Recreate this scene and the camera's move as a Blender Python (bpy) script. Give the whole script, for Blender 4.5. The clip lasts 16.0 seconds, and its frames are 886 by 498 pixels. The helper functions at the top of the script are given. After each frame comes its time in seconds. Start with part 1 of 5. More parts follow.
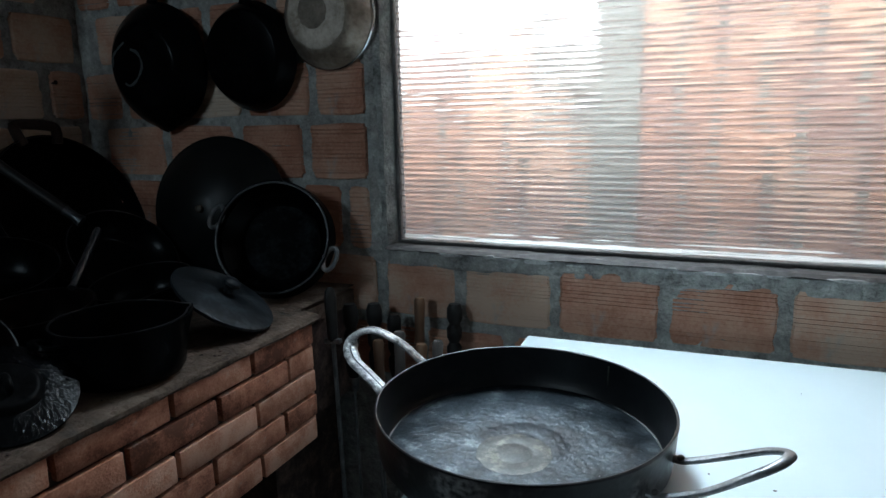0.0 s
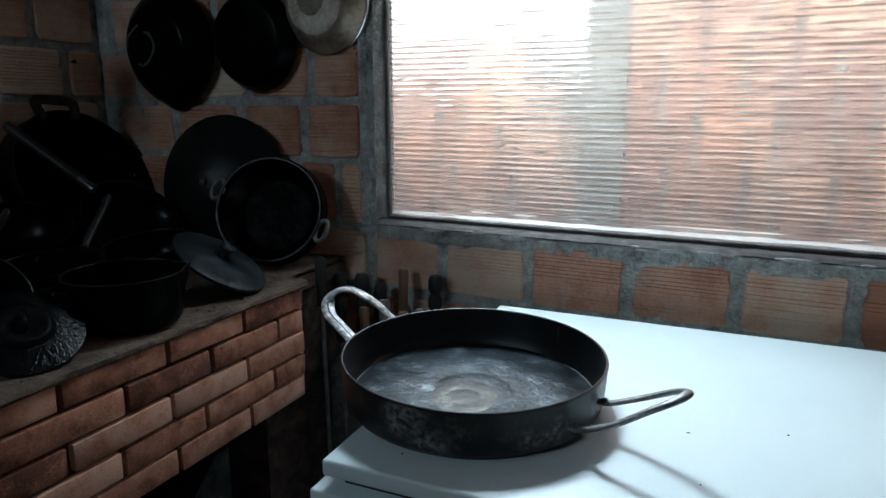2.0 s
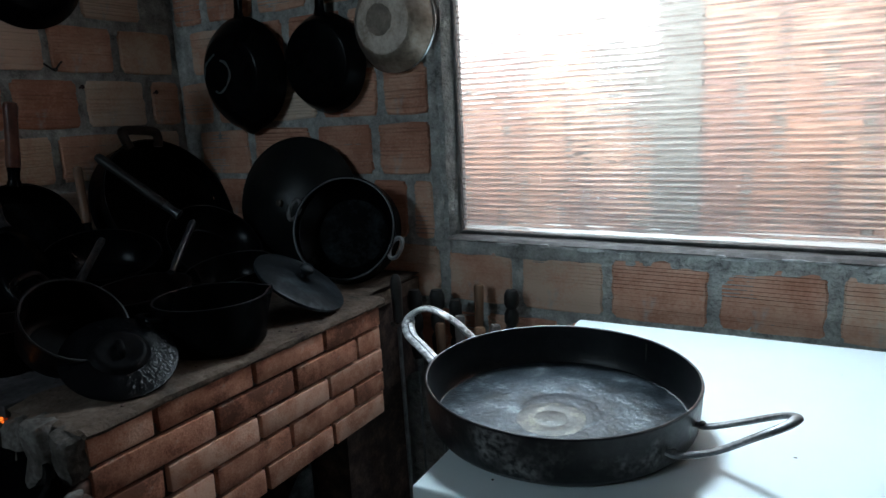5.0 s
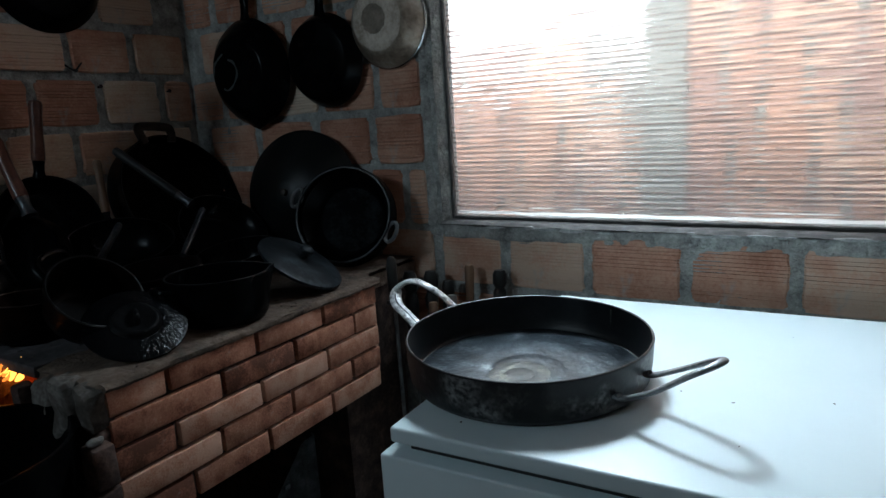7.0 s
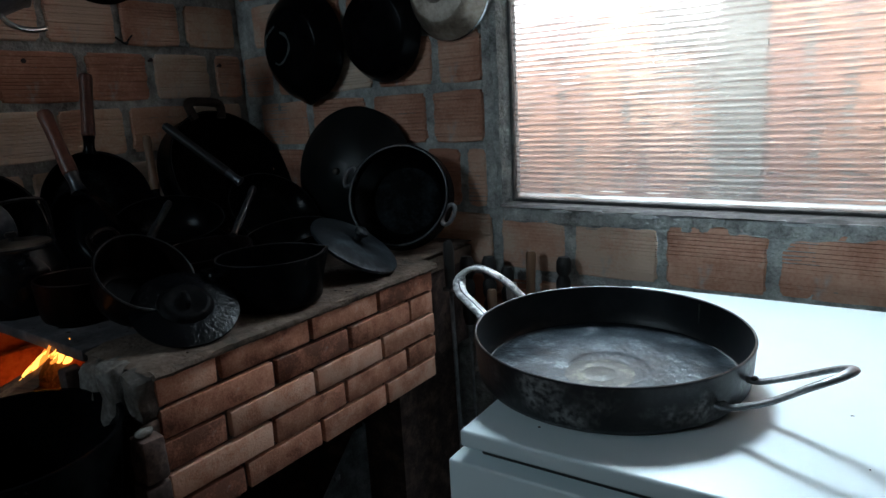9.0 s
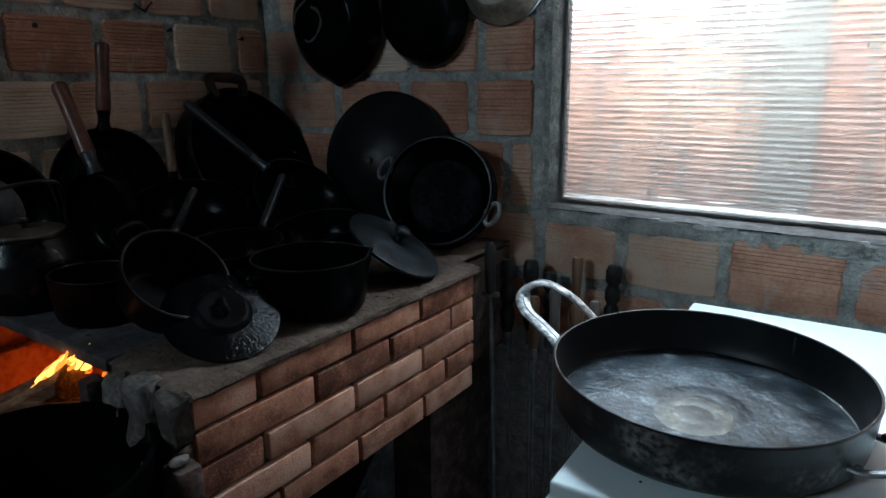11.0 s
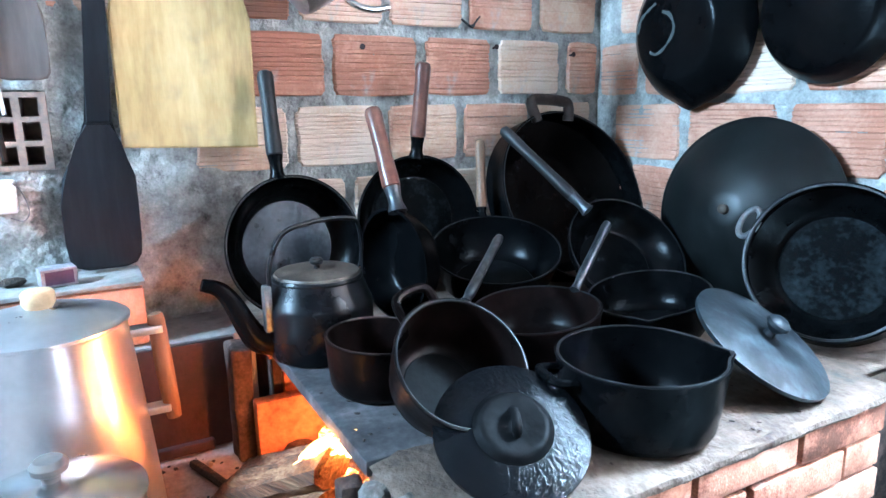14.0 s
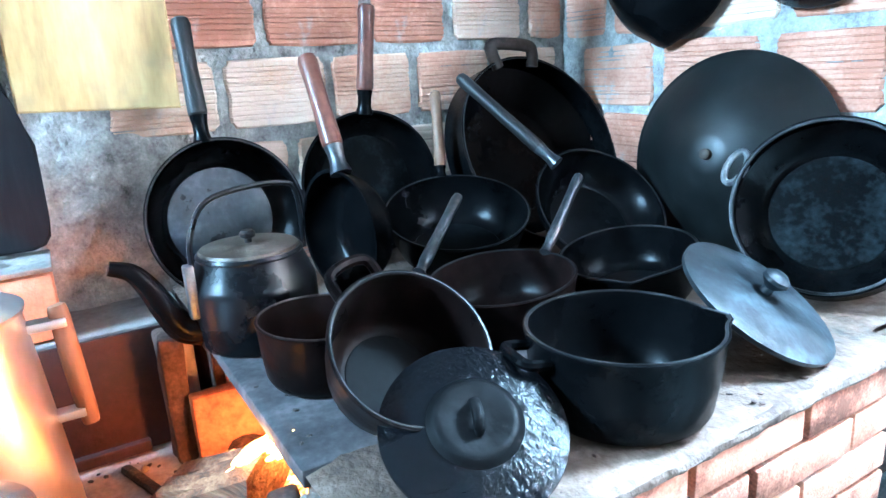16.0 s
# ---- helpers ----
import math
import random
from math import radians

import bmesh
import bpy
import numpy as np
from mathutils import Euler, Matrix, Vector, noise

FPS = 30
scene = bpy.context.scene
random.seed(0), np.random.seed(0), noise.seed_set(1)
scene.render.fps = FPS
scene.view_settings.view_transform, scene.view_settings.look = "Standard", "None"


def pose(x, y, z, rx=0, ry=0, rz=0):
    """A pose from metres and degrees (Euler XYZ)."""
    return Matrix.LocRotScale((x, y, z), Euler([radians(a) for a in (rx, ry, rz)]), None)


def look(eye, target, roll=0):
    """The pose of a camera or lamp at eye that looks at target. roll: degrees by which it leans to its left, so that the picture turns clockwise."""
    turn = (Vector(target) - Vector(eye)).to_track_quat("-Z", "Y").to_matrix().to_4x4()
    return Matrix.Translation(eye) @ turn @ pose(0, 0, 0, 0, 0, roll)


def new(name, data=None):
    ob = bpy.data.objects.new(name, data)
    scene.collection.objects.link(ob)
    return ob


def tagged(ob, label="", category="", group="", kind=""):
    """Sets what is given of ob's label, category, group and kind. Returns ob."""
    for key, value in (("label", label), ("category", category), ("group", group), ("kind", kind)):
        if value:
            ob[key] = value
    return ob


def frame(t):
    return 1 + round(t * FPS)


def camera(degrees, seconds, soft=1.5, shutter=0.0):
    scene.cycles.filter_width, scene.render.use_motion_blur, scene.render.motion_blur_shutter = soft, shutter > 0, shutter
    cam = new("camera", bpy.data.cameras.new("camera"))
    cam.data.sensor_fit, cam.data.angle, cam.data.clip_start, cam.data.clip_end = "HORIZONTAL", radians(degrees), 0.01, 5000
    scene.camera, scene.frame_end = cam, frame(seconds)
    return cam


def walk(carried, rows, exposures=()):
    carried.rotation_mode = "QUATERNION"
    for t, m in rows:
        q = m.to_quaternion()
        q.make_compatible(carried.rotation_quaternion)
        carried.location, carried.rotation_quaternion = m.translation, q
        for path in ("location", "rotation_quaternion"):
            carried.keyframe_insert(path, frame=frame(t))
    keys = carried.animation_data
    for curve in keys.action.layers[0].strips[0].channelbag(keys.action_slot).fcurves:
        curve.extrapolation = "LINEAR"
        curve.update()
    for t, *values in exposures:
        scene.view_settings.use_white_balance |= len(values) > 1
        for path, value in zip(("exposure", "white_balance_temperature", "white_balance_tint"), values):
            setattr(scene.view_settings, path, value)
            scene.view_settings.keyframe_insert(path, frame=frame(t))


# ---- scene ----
cam = camera(68.0, 16.0)
PATH = [
    (0, (1.672, -1.334, 1.348), (0.882, 0.46, 0.95), -1.2),
    (0.5, (1.683, -1.37, 1.326), (0.891, 0.419, 0.91), -1.6),
    (1, (1.699, -1.39, 1.325), (0.887, 0.387, 0.898), -1.9),
    (1.5, (1.715, -1.402, 1.334), (0.94, 0.396, 0.922), 0.1),
    (2, (1.787, -1.405, 1.331), (0.956, 0.365, 0.908), 0.1),
    (2.5, (1.813, -1.435, 1.325), (0.881, 0.28, 0.891), -1.4),
    (3, (1.8, -1.458, 1.342), (0.734, 0.184, 0.931), -1.3),
    (3.5, (1.799, -1.461, 1.344), (0.657, 0.132, 0.947), -1.9),
    (4, (1.787, -1.454, 1.344), (0.675, 0.157, 0.933), -1.9),
    (4.5, (1.783, -1.424, 1.352), (0.705, 0.201, 0.909), -2.8),
    (5, (1.758, -1.403, 1.347), (0.754, 0.281, 0.95), -2.7),
    (5.2, (1.761, -1.4, 1.339), (0.781, 0.297, 0.936), -2.4),
    (7.3, (1.87, -1.473, 1.319), (0.804, 0.172, 0.922), -3.6),
    (7.5, (1.856, -1.471, 1.317), (0.764, 0.154, 0.908), -3.3),
    (8, (1.819, -1.46, 1.317), (0.664, 0.117, 0.895), -2.4),
    (8.5, (1.793, -1.444, 1.311), (0.648, 0.138, 0.88), -2.5),
    (8.7, (1.785, -1.427, 1.307), (0.638, 0.154, 0.875), -3.3),
    (10.8, (1.642, -1.402, 1.336), (0.552, 0.208, 0.868), -0.7),
    (11, (1.61, -1.392, 1.336), (0.504, 0.198, 0.838), -0.5),
    (11.5, (1.544, -1.339, 1.34), (0.331, 0.172, 0.844), -0.6),
    (12, (1.508, -1.242, 1.361), (0.038, 0.064, 0.993), -1.8),
    (12.5, (1.48, -1.19, 1.356), (-0.158, -0.106, 0.978), -1.7),
    (13, (1.458, -1.183, 1.348), (-0.267, -0.254, 0.946), -2.4),
    (13.5, (1.394, -1.19, 1.356), (-0.301, -0.209, 0.951), -0.9),
    (14, (1.343, -1.192, 1.347), (-0.372, -0.262, 0.908), -0.8),
    (14.5, (1.283, -1.192, 1.342), (-0.449, -0.292, 0.909), -0.5),
    (15, (1.263, -1.175, 1.336), (-0.427, -0.217, 0.863), -0.4),
    (15.5, (1.241, -1.126, 1.336), (-0.454, -0.175, 0.863), -1.8),
    (16, (1.248, -1.103, 1.311), (-0.41, -0.122, 0.773), -3.1),
]
EXPOSURES = [(0.0, 1.22, 6230, 9), (3.5, 1.24, 6230, 9), (4.5, 1.46, 6230, 9), (5.0, 1.47, 6230, 9), (7.5, 1.22, 6230, 9), (8.5, 1.38, 6230, 9), (11.0, 1.58, 6100, 8), (11.5, 2.28, 5950, 7),
             (12.0, 3.35, 5650, 4), (12.4, 4.4, 5500, 3), (12.8, 5.45, 5220, 3), (13.2, 5.75, 5050, 3), (14.0, 5.6, 5040, 4), (16.0, 6.05, 4740, -1)]
walk(cam, [(t, look(eye, target, roll)) for t, eye, target, roll in PATH], EXPOSURES)

# ---- light ----
world = bpy.data.worlds.new("sky")
scene.world = world
world.use_nodes = True
wn = world.node_tree
sky = wn.nodes.new("ShaderNodeTexSky")
sky.sky_type = "NISHITA"
sky.sun_disc = False
sky.sun_elevation, sky.sun_rotation = radians(63), radians(193)
sky.dust_density, sky.ozone_density = 4.0, 1.0
wn.links.new(sky.outputs[0], wn.nodes["Background"].inputs[0])
wn.nodes["Background"].inputs[1].default_value = 0.15

sun_data = bpy.data.lights.new("sun", "SUN")
sun_data.energy, sun_data.angle, sun_data.color = 5.0, radians(10), (1.0, 0.96, 0.9)
sun = new("sun", sun_data)
sun.matrix_world = look((-0.1, -0.45, 0.89), (0.0, 0.0, 0.0))


def area_lamp(name, eye, target, w, h, watts, color, spread=180):
    d = bpy.data.lights.new(name, "AREA")
    d.shape, d.size, d.size_y, d.energy, d.color = "RECTANGLE", w, h, watts, color
    d.spread = radians(spread)
    ob = new(name, d)
    ob.matrix_world = look(eye, target)
    return ob


# sky light in the window's upper half; added fill from an unseen roof opening
area_lamp("window_skylight", (1.17, 0.055, 2.00), (1.82, -0.58, 0.9), 0.27, 0.22, 3.3, (0.74, 0.90, 1.0), 104)
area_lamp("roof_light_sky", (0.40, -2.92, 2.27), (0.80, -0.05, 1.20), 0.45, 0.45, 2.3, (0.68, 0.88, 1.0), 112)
fire_data = bpy.data.lights.new("fire", "POINT")
fire_data.energy, fire_data.color, fire_data.shadow_soft_size = 0.16, (1.0, 0.22, 0.035), 0.015
fire_lamp = new("fire_glow", fire_data)
fire_lamp.location = (0.492, -0.915, 0.884)


# ---- materials ----
def nodes_of(m):
    return m.node_tree.nodes, m.node_tree.links


def material(name, colors, rough=0.6, metal=0.0, scale=20.0, detail=6.0, bump=0.2, bump_scale=None, rough_var=0.15,
             island=0.0, grain=None, spec=0.5, coat=0.0, distance=0.01, fine=None):
    """Noise between colours at two scales, with bump and uneven gloss. grain: stretch of the noise along x, y, z."""
    m = bpy.data.materials.new(name)
    m.use_nodes = True
    n, l = nodes_of(m)
    b = n["Principled BSDF"]
    b.inputs["Metallic"].default_value = metal
    b.inputs["Specular IOR Level"].default_value = spec
    b.inputs["Coat Weight"].default_value = coat
    tc = n.new("ShaderNodeTexCoord")
    mp = n.new("ShaderNodeMapping")
    l.new(tc.outputs["Object"], mp.inputs[0])
    info = n.new("ShaderNodeObjectInfo")
    shift = n.new("ShaderNodeVectorMath")
    shift.operation = "SCALE"
    shift.inputs[0].default_value = (37.0, 61.0, 83.0)
    l.new(info.outputs["Random"], shift.inputs[3])
    l.new(shift.outputs[0], mp.inputs["Location"])
    if grain:
        mp.inputs["Scale"].default_value = grain
    big = n.new("ShaderNodeTexNoise")
    big.inputs["Scale"].default_value = scale
    big.inputs["Detail"].default_value = detail
    big.inputs["Roughness"].default_value = 0.62
    l.new(mp.outputs[0], big.inputs["Vector"])
    small = n.new("ShaderNodeTexNoise")
    small.inputs["Scale"].default_value = fine or scale * 7
    small.inputs["Detail"].default_value = 8.0
    l.new(mp.outputs[0], small.inputs["Vector"])
    mix = n.new("ShaderNodeMath")
    mix.operation = "MULTIPLY_ADD"
    l.new(small.outputs["Fac"], mix.inputs[0])
    mix.inputs[1].default_value = 0.35
    l.new(big.outputs["Fac"], mix.inputs[2])
    sub = n.new("ShaderNodeMath")
    sub.operation = "SUBTRACT"
    l.new(mix.outputs[0], sub.inputs[0])
    sub.inputs[1].default_value = 0.175
    fac = sub.outputs[0]
    if island:
        add = n.new("ShaderNodeMath")
        add.operation = "MULTIPLY_ADD"
        l.new(info.outputs["Random"], add.inputs[0])
        add.inputs[1].default_value = island
        l.new(fac, add.inputs[2])
        s2 = n.new("ShaderNodeMath")
        s2.operation = "SUBTRACT"
        l.new(add.outputs[0], s2.inputs[0])
        s2.inputs[1].default_value = island / 2
        fac = s2.outputs[0]
    ramp = n.new("ShaderNodeValToRGB")
    el = ramp.color_ramp.elements
    lo, hi = 0.28, 0.72
    el[0].position, el[-1].position = lo, hi
    for k, c in enumerate(colors):
        e = el[0] if k == 0 else el[-1] if k == len(colors) - 1 else el.new(lo + (hi - lo) * k / (len(colors) - 1))
        e.color = (*c, 1)
    l.new(fac, ramp.inputs[0])
    l.new(ramp.outputs[0], b.inputs["Base Color"])
    r = n.new("ShaderNodeMapRange")
    r.inputs["To Min"].default_value = max(rough - rough_var, 0.03)
    r.inputs["To Max"].default_value = min(rough + rough_var, 1.0)
    l.new(big.outputs["Fac"], r.inputs[0])
    l.new(r.outputs[0], b.inputs["Roughness"])
    if bump:
        tex = small
        if bump_scale:
            tex = n.new("ShaderNodeTexNoise")
            tex.inputs["Scale"].default_value = bump_scale
            tex.inputs["Detail"].default_value = 5.0
            l.new(mp.outputs[0], tex.inputs["Vector"])
        bp = n.new("ShaderNodeBump")
        bp.inputs["Strength"].default_value = bump
        bp.inputs["Distance"].default_value = distance
        l.new(tex.outputs["Fac"], bp.inputs["Height"])
        l.new(bp.outputs[0], b.inputs["Normal"])
    return m


def glowing(name, color, strength, dark=None, scale=40.0):
    m = bpy.data.materials.new(name)
    m.use_nodes = True
    n, l = nodes_of(m)
    b = n["Principled BSDF"]
    b.inputs["Base Color"].default_value = (0.05, 0.03, 0.02, 1)
    b.inputs["Roughness"].default_value = 0.9
    b.inputs["Emission Color"].default_value = (*color, 1)
    b.inputs["Emission Strength"].default_value = strength
    if dark is not None:
        t = n.new("ShaderNodeTexNoise")
        t.inputs["Scale"].default_value = scale
        t.inputs["Detail"].default_value = 6
        r = n.new("ShaderNodeMapRange")
        r.inputs["From Min"].default_value, r.inputs["From Max"].default_value = 0.42, 0.66
        r.inputs["To Min"].default_value, r.inputs["To Max"].default_value = dark, strength
        l.new(t.outputs["Fac"], r.inputs[0])
        l.new(r.outputs[0], b.inputs["Emission Strength"])
    return m


BRICK = material("fired_clay", [(0.38, 0.175, 0.115), (0.49, 0.26, 0.18), (0.56, 0.335, 0.24), (0.59, 0.42, 0.32)], 0.9, scale=9, bump=0.35,
                 island=0.6, spec=0.2, distance=0.004, fine=140)
BRICK_PALE = material("pale_fired_clay", [(0.46, 0.25, 0.17), (0.57, 0.40, 0.29), (0.62, 0.50, 0.40)], 0.9, scale=8, bump=0.35, island=0.4, spec=0.2,
                      distance=0.004, fine=140)
MORTAR = material("grey_mortar", [(0.14, 0.138, 0.13), (0.27, 0.268, 0.255), (0.36, 0.36, 0.34), (0.50, 0.495, 0.47)], 0.95, scale=26, bump=0.9, bump_scale=75, spec=0.12, distance=0.013, fine=210)
CEMENT = material("rough_cement", [(0.15, 0.15, 0.145), (0.24, 0.235, 0.225), (0.33, 0.32, 0.30)], 0.93, scale=10, bump=0.6, bump_scale=90, spec=0.2, distance=0.006)
STOVE_TOP = material("sooty_cement", [(0.045, 0.031, 0.025), (0.105, 0.075, 0.058), (0.175, 0.134, 0.107)], 0.9, scale=11, bump=0.8, bump_scale=90, spec=0.15, distance=0.007)
FACING = material("facing_brick", [(0.15, 0.062, 0.040), (0.33, 0.140, 0.088), (0.45, 0.215, 0.140), (0.55, 0.325, 0.235)], 0.9, scale=22, bump=0.3, bump_scale=230, island=0.45, spec=0.2, distance=0.004, fine=300)
PALE_CEMENT = material("crumbly_pale_cement", [(0.040, 0.034, 0.030), (0.095, 0.082, 0.072), (0.21, 0.19, 0.175)], 0.92, scale=22, bump=0.7, bump_scale=110, spec=0.15, distance=0.005)
TUBE = material("dark_steel_tube", [(0.018, 0.019, 0.021), (0.045, 0.047, 0.051), (0.10, 0.103, 0.108)], 0.36, metal=0.7, scale=25, bump=0.2, distance=0.002)
IRON = material("seasoned_cast_iron", [(0.0010, 0.0011, 0.0013), (0.0020, 0.0021, 0.0024), (0.004, 0.0042, 0.0046)], 0.24, metal=0.0, scale=9, bump=0.18, bump_scale=160,
                rough_var=0.06, spec=0.05, distance=0.002)
# worn grey iron, tinted blue for the sky's sheen inside the skillet
IRON_WORN_SHEEN = material("grey_worn_iron", [(0.008, 0.012, 0.016), (0.018, 0.027, 0.036), (0.042, 0.060, 0.076)], 0.32, metal=0.45, scale=16, bump=0.22, bump_scale=120,
                     rough_var=0.18, spec=0.32, distance=0.002)
LID_WET = material("greasy_black_iron", [(0.0012, 0.0012, 0.0016), (0.003, 0.0034, 0.0042)], 0.13, scale=14, bump=0.75, bump_scale=150, rough_var=0.05, spec=0.14, distance=0.003)
LID_GREY = material("dusty_grey_iron", [(0.0024, 0.0032, 0.004), (0.008, 0.010, 0.012), (0.021, 0.026, 0.030)], 0.40, scale=16, bump=0.25, bump_scale=110, spec=0.10, distance=0.002)
CHALK = material("chalky_scuff", [(0.022, 0.026, 0.027), (0.055, 0.062, 0.062)], 0.8, scale=60, bump=0.3, distance=0.002)
SOOT_IN = material("dry_black_inside", [(0.0015, 0.0015, 0.0017), (0.003, 0.003, 0.0033), (0.007, 0.007, 0.0075)], 0.5, scale=16, bump=0.3, bump_scale=90, spec=0.05, distance=0.002)
TARNISH = material("tarnished_brown_lid", [(0.018, 0.014, 0.011), (0.055, 0.043, 0.034), (0.14, 0.115, 0.09)], 0.45, metal=0.3, scale=28, bump=0.3, spec=0.3, distance=0.002)
WORN_BAR = material("worn_brown_bar", [(0.012, 0.008, 0.006), (0.034, 0.022, 0.017), (0.06, 0.04, 0.032)], 0.5, scale=20, bump=0.2, spec=0.2, distance=0.002)
DISC = material("dull_oiled_steel", [(0.0035, 0.0039, 0.0040), (0.0062, 0.0071, 0.0072), (0.012, 0.0135, 0.0135)], 0.38, metal=0.10, scale=6, bump=0.12, bump_scale=150, spec=0.24, distance=0.002)
POT_RUST = material("rusty_black_pot", [(0.0018, 0.0014, 0.0014), (0.0040, 0.0026, 0.0024), (0.011, 0.0056, 0.0048)], 0.30, scale=11, bump=0.2, spec=0.045, distance=0.002)
# paler rims: bare wear plus the bright highlight lines, put into colour
RIM = material("rim_worn_bare", [(0.003, 0.003, 0.0035), (0.008, 0.008, 0.009), (0.040, 0.040, 0.042)], 0.36, metal=0.5, scale=22, bump=0.2, bump_scale=140, distance=0.001)
RIM_RUST = material("rim_worn_brown", [(0.012, 0.009, 0.008), (0.05, 0.035, 0.03), (0.12, 0.09, 0.08)], 0.36, metal=0.6, scale=22, bump=0.2, distance=0.001)
STEEL_PAN = material("blackened_steel", [(0.004, 0.006, 0.008), (0.015, 0.021, 0.026), (0.040, 0.052, 0.062), (0.16, 0.185, 0.195)], 0.34, metal=0.6, scale=26, bump=0.6, bump_scale=120, spec=0.4, distance=0.002, fine=160)
SCUFFED = material("scuffed_steel", [(0.008, 0.008, 0.0085), (0.015, 0.015, 0.016), (0.028, 0.028, 0.029)], 0.42, metal=0.15, scale=16, bump=0.3, bump_scale=110, spec=0.4, distance=0.002)
FORGED = material("forged_bright_steel", [(0.03, 0.03, 0.03), (0.38, 0.38, 0.38), (0.80, 0.80, 0.79)], 0.42, metal=0.35, scale=75, bump=0.9, bump_scale=160, distance=0.003)
BARE = material("dull_bare_steel", [(0.08, 0.082, 0.085), (0.18, 0.185, 0.19), (0.31, 0.315, 0.32)], 0.42, metal=0.8, scale=25, bump=0.2, distance=0.002)
ALU = material("polished_aluminium", [(0.56, 0.57, 0.58), (0.68, 0.69, 0.7), (0.76, 0.77, 0.78)], 0.24, metal=1.0, scale=12, bump=0.08, bump_scale=60, rough_var=0.08, distance=0.002)
ALU_DENT = material("dull_dented_aluminium", [(0.22, 0.225, 0.23), (0.36, 0.365, 0.37), (0.52, 0.525, 0.53)], 0.30, metal=0.9, scale=14, bump=0.25, bump_scale=30, rough_var=0.1, distance=0.003)
ALU_POT = material("brushed_aluminium", [(0.42, 0.45, 0.48), (0.50, 0.53, 0.56), (0.57, 0.60, 0.63)], 0.30, metal=0.85, scale=10, bump=0.05, bump_scale=60, rough_var=0.08, distance=0.002)
ALU_WORN = material("worn_aluminium", [(0.16, 0.125, 0.095), (0.36, 0.30, 0.24), (0.52, 0.47, 0.41)], 0.42, metal=0.6, scale=13, bump=0.3, bump_scale=90, distance=0.002)
ALU_CRUST = material("crusted_pan_bottom", [(0.24, 0.19, 0.14), (0.48, 0.41, 0.34), (0.66, 0.60, 0.52)], 0.75, metal=0.1, scale=22, bump=0.6, bump_scale=70, distance=0.003)
BURNT = material("burnt_brown_patch", [(0.09, 0.070, 0.052), (0.17, 0.135, 0.105), (0.26, 0.21, 0.165)], 0.7, scale=30, bump=0.5, bump_scale=90, distance=0.002)
PINE = material("yellow_pine", [(0.29, 0.185, 0.075), (0.42, 0.295, 0.115), (0.50, 0.375, 0.165), (0.56, 0.44, 0.22)], 0.6, scale=9, bump=0.15, grain=(1, 1.0, 0.22), distance=0.002, fine=120)
DARK_WOOD = material("charred_dark_wood", [(0.004, 0.0045, 0.006), (0.009, 0.010, 0.0125), (0.017, 0.0185, 0.022)], 0.6, scale=10, bump=0.4, grain=(1, 1, 0.15), distance=0.002, spec=0.12)
GREY_WOOD = material("grey_brown_wood", [(0.05, 0.045, 0.042), (0.10, 0.085, 0.078), (0.155, 0.13, 0.12)], 0.7, scale=10, bump=0.3, grain=(1, 1, 0.2), distance=0.002)
RED_WOOD = material("varnished_red_wood", [(0.040, 0.013, 0.009), (0.085, 0.028, 0.018), (0.13, 0.050, 0.030)], 0.42, scale=14, bump=0.15, grain=(1, 1, 0.15), coat=0.08, spec=0.3, distance=0.001)
BROWN_WOOD = material("plain_brown_wood", [(0.06, 0.028, 0.014), (0.12, 0.06, 0.03), (0.19, 0.10, 0.055)], 0.55, scale=14, bump=0.2, grain=(1, 1, 0.15), distance=0.002)
PALE_WOOD = material("pale_wood_knob", [(0.42, 0.28, 0.14), (0.6, 0.43, 0.25)], 0.5, scale=30, bump=0.1, distance=0.001)
ENAMEL = material("white_enamel", [(0.64, 0.73, 0.75), (0.67, 0.76, 0.78), (0.69, 0.78, 0.80)], 0.42, scale=2, bump=0.0, rough_var=0.01, distance=0.001)
SEAL = material("dark_rubber_seal", [(0.012, 0.012, 0.012), (0.03, 0.03, 0.03)], 0.7, scale=20, bump=0.1)
PLASTIC_DARK = material("black_bakelite", [(0.006, 0.0055, 0.0055), (0.016, 0.015, 0.0145)], 0.5, scale=20, bump=0.08, spec=0.25, distance=0.002)
PLASTIC_WHITE = material("white_plastic", [(0.6, 0.6, 0.58), (0.74, 0.74, 0.72)], 0.4, scale=10, bump=0.03)
RUST = material("rusty_red_plate", [(0.012, 0.006, 0.0065), (0.028, 0.012, 0.012), (0.055, 0.022, 0.021)], 0.7, metal=0.2, scale=9, bump=0.5, bump_scale=60, distance=0.004)
LOG = material("split_firewood", [(0.025, 0.011, 0.006), (0.17, 0.075, 0.034), (0.40, 0.24, 0.13)], 0.85, scale=34, bump=0.9, grain=(0.08, 1, 1), distance=0.006)
CHAR = material("charred_wood", [(0.008, 0.007, 0.006), (0.03, 0.022, 0.018), (0.1, 0.07, 0.05)], 0.9, scale=40, bump=0.9, distance=0.006)
FIREBRICK = material("sooty_firebrick", [(0.12, 0.035, 0.012), (0.40, 0.145, 0.045), (0.54, 0.25, 0.10)], 0.9, scale=14, bump=0.5, distance=0.004)
HEARTH = material("pinkish_hearth_cement", [(0.16, 0.12, 0.10), (0.30, 0.235, 0.205), (0.42, 0.345, 0.31)], 0.9, scale=16, bump=0.5, bump_scale=70, distance=0.004)
PLASTER = material("bare_room_brick", [(0.22, 0.16, 0.13), (0.30, 0.22, 0.18), (0.36, 0.29, 0.25)], 0.9, scale=3, bump=0.3)
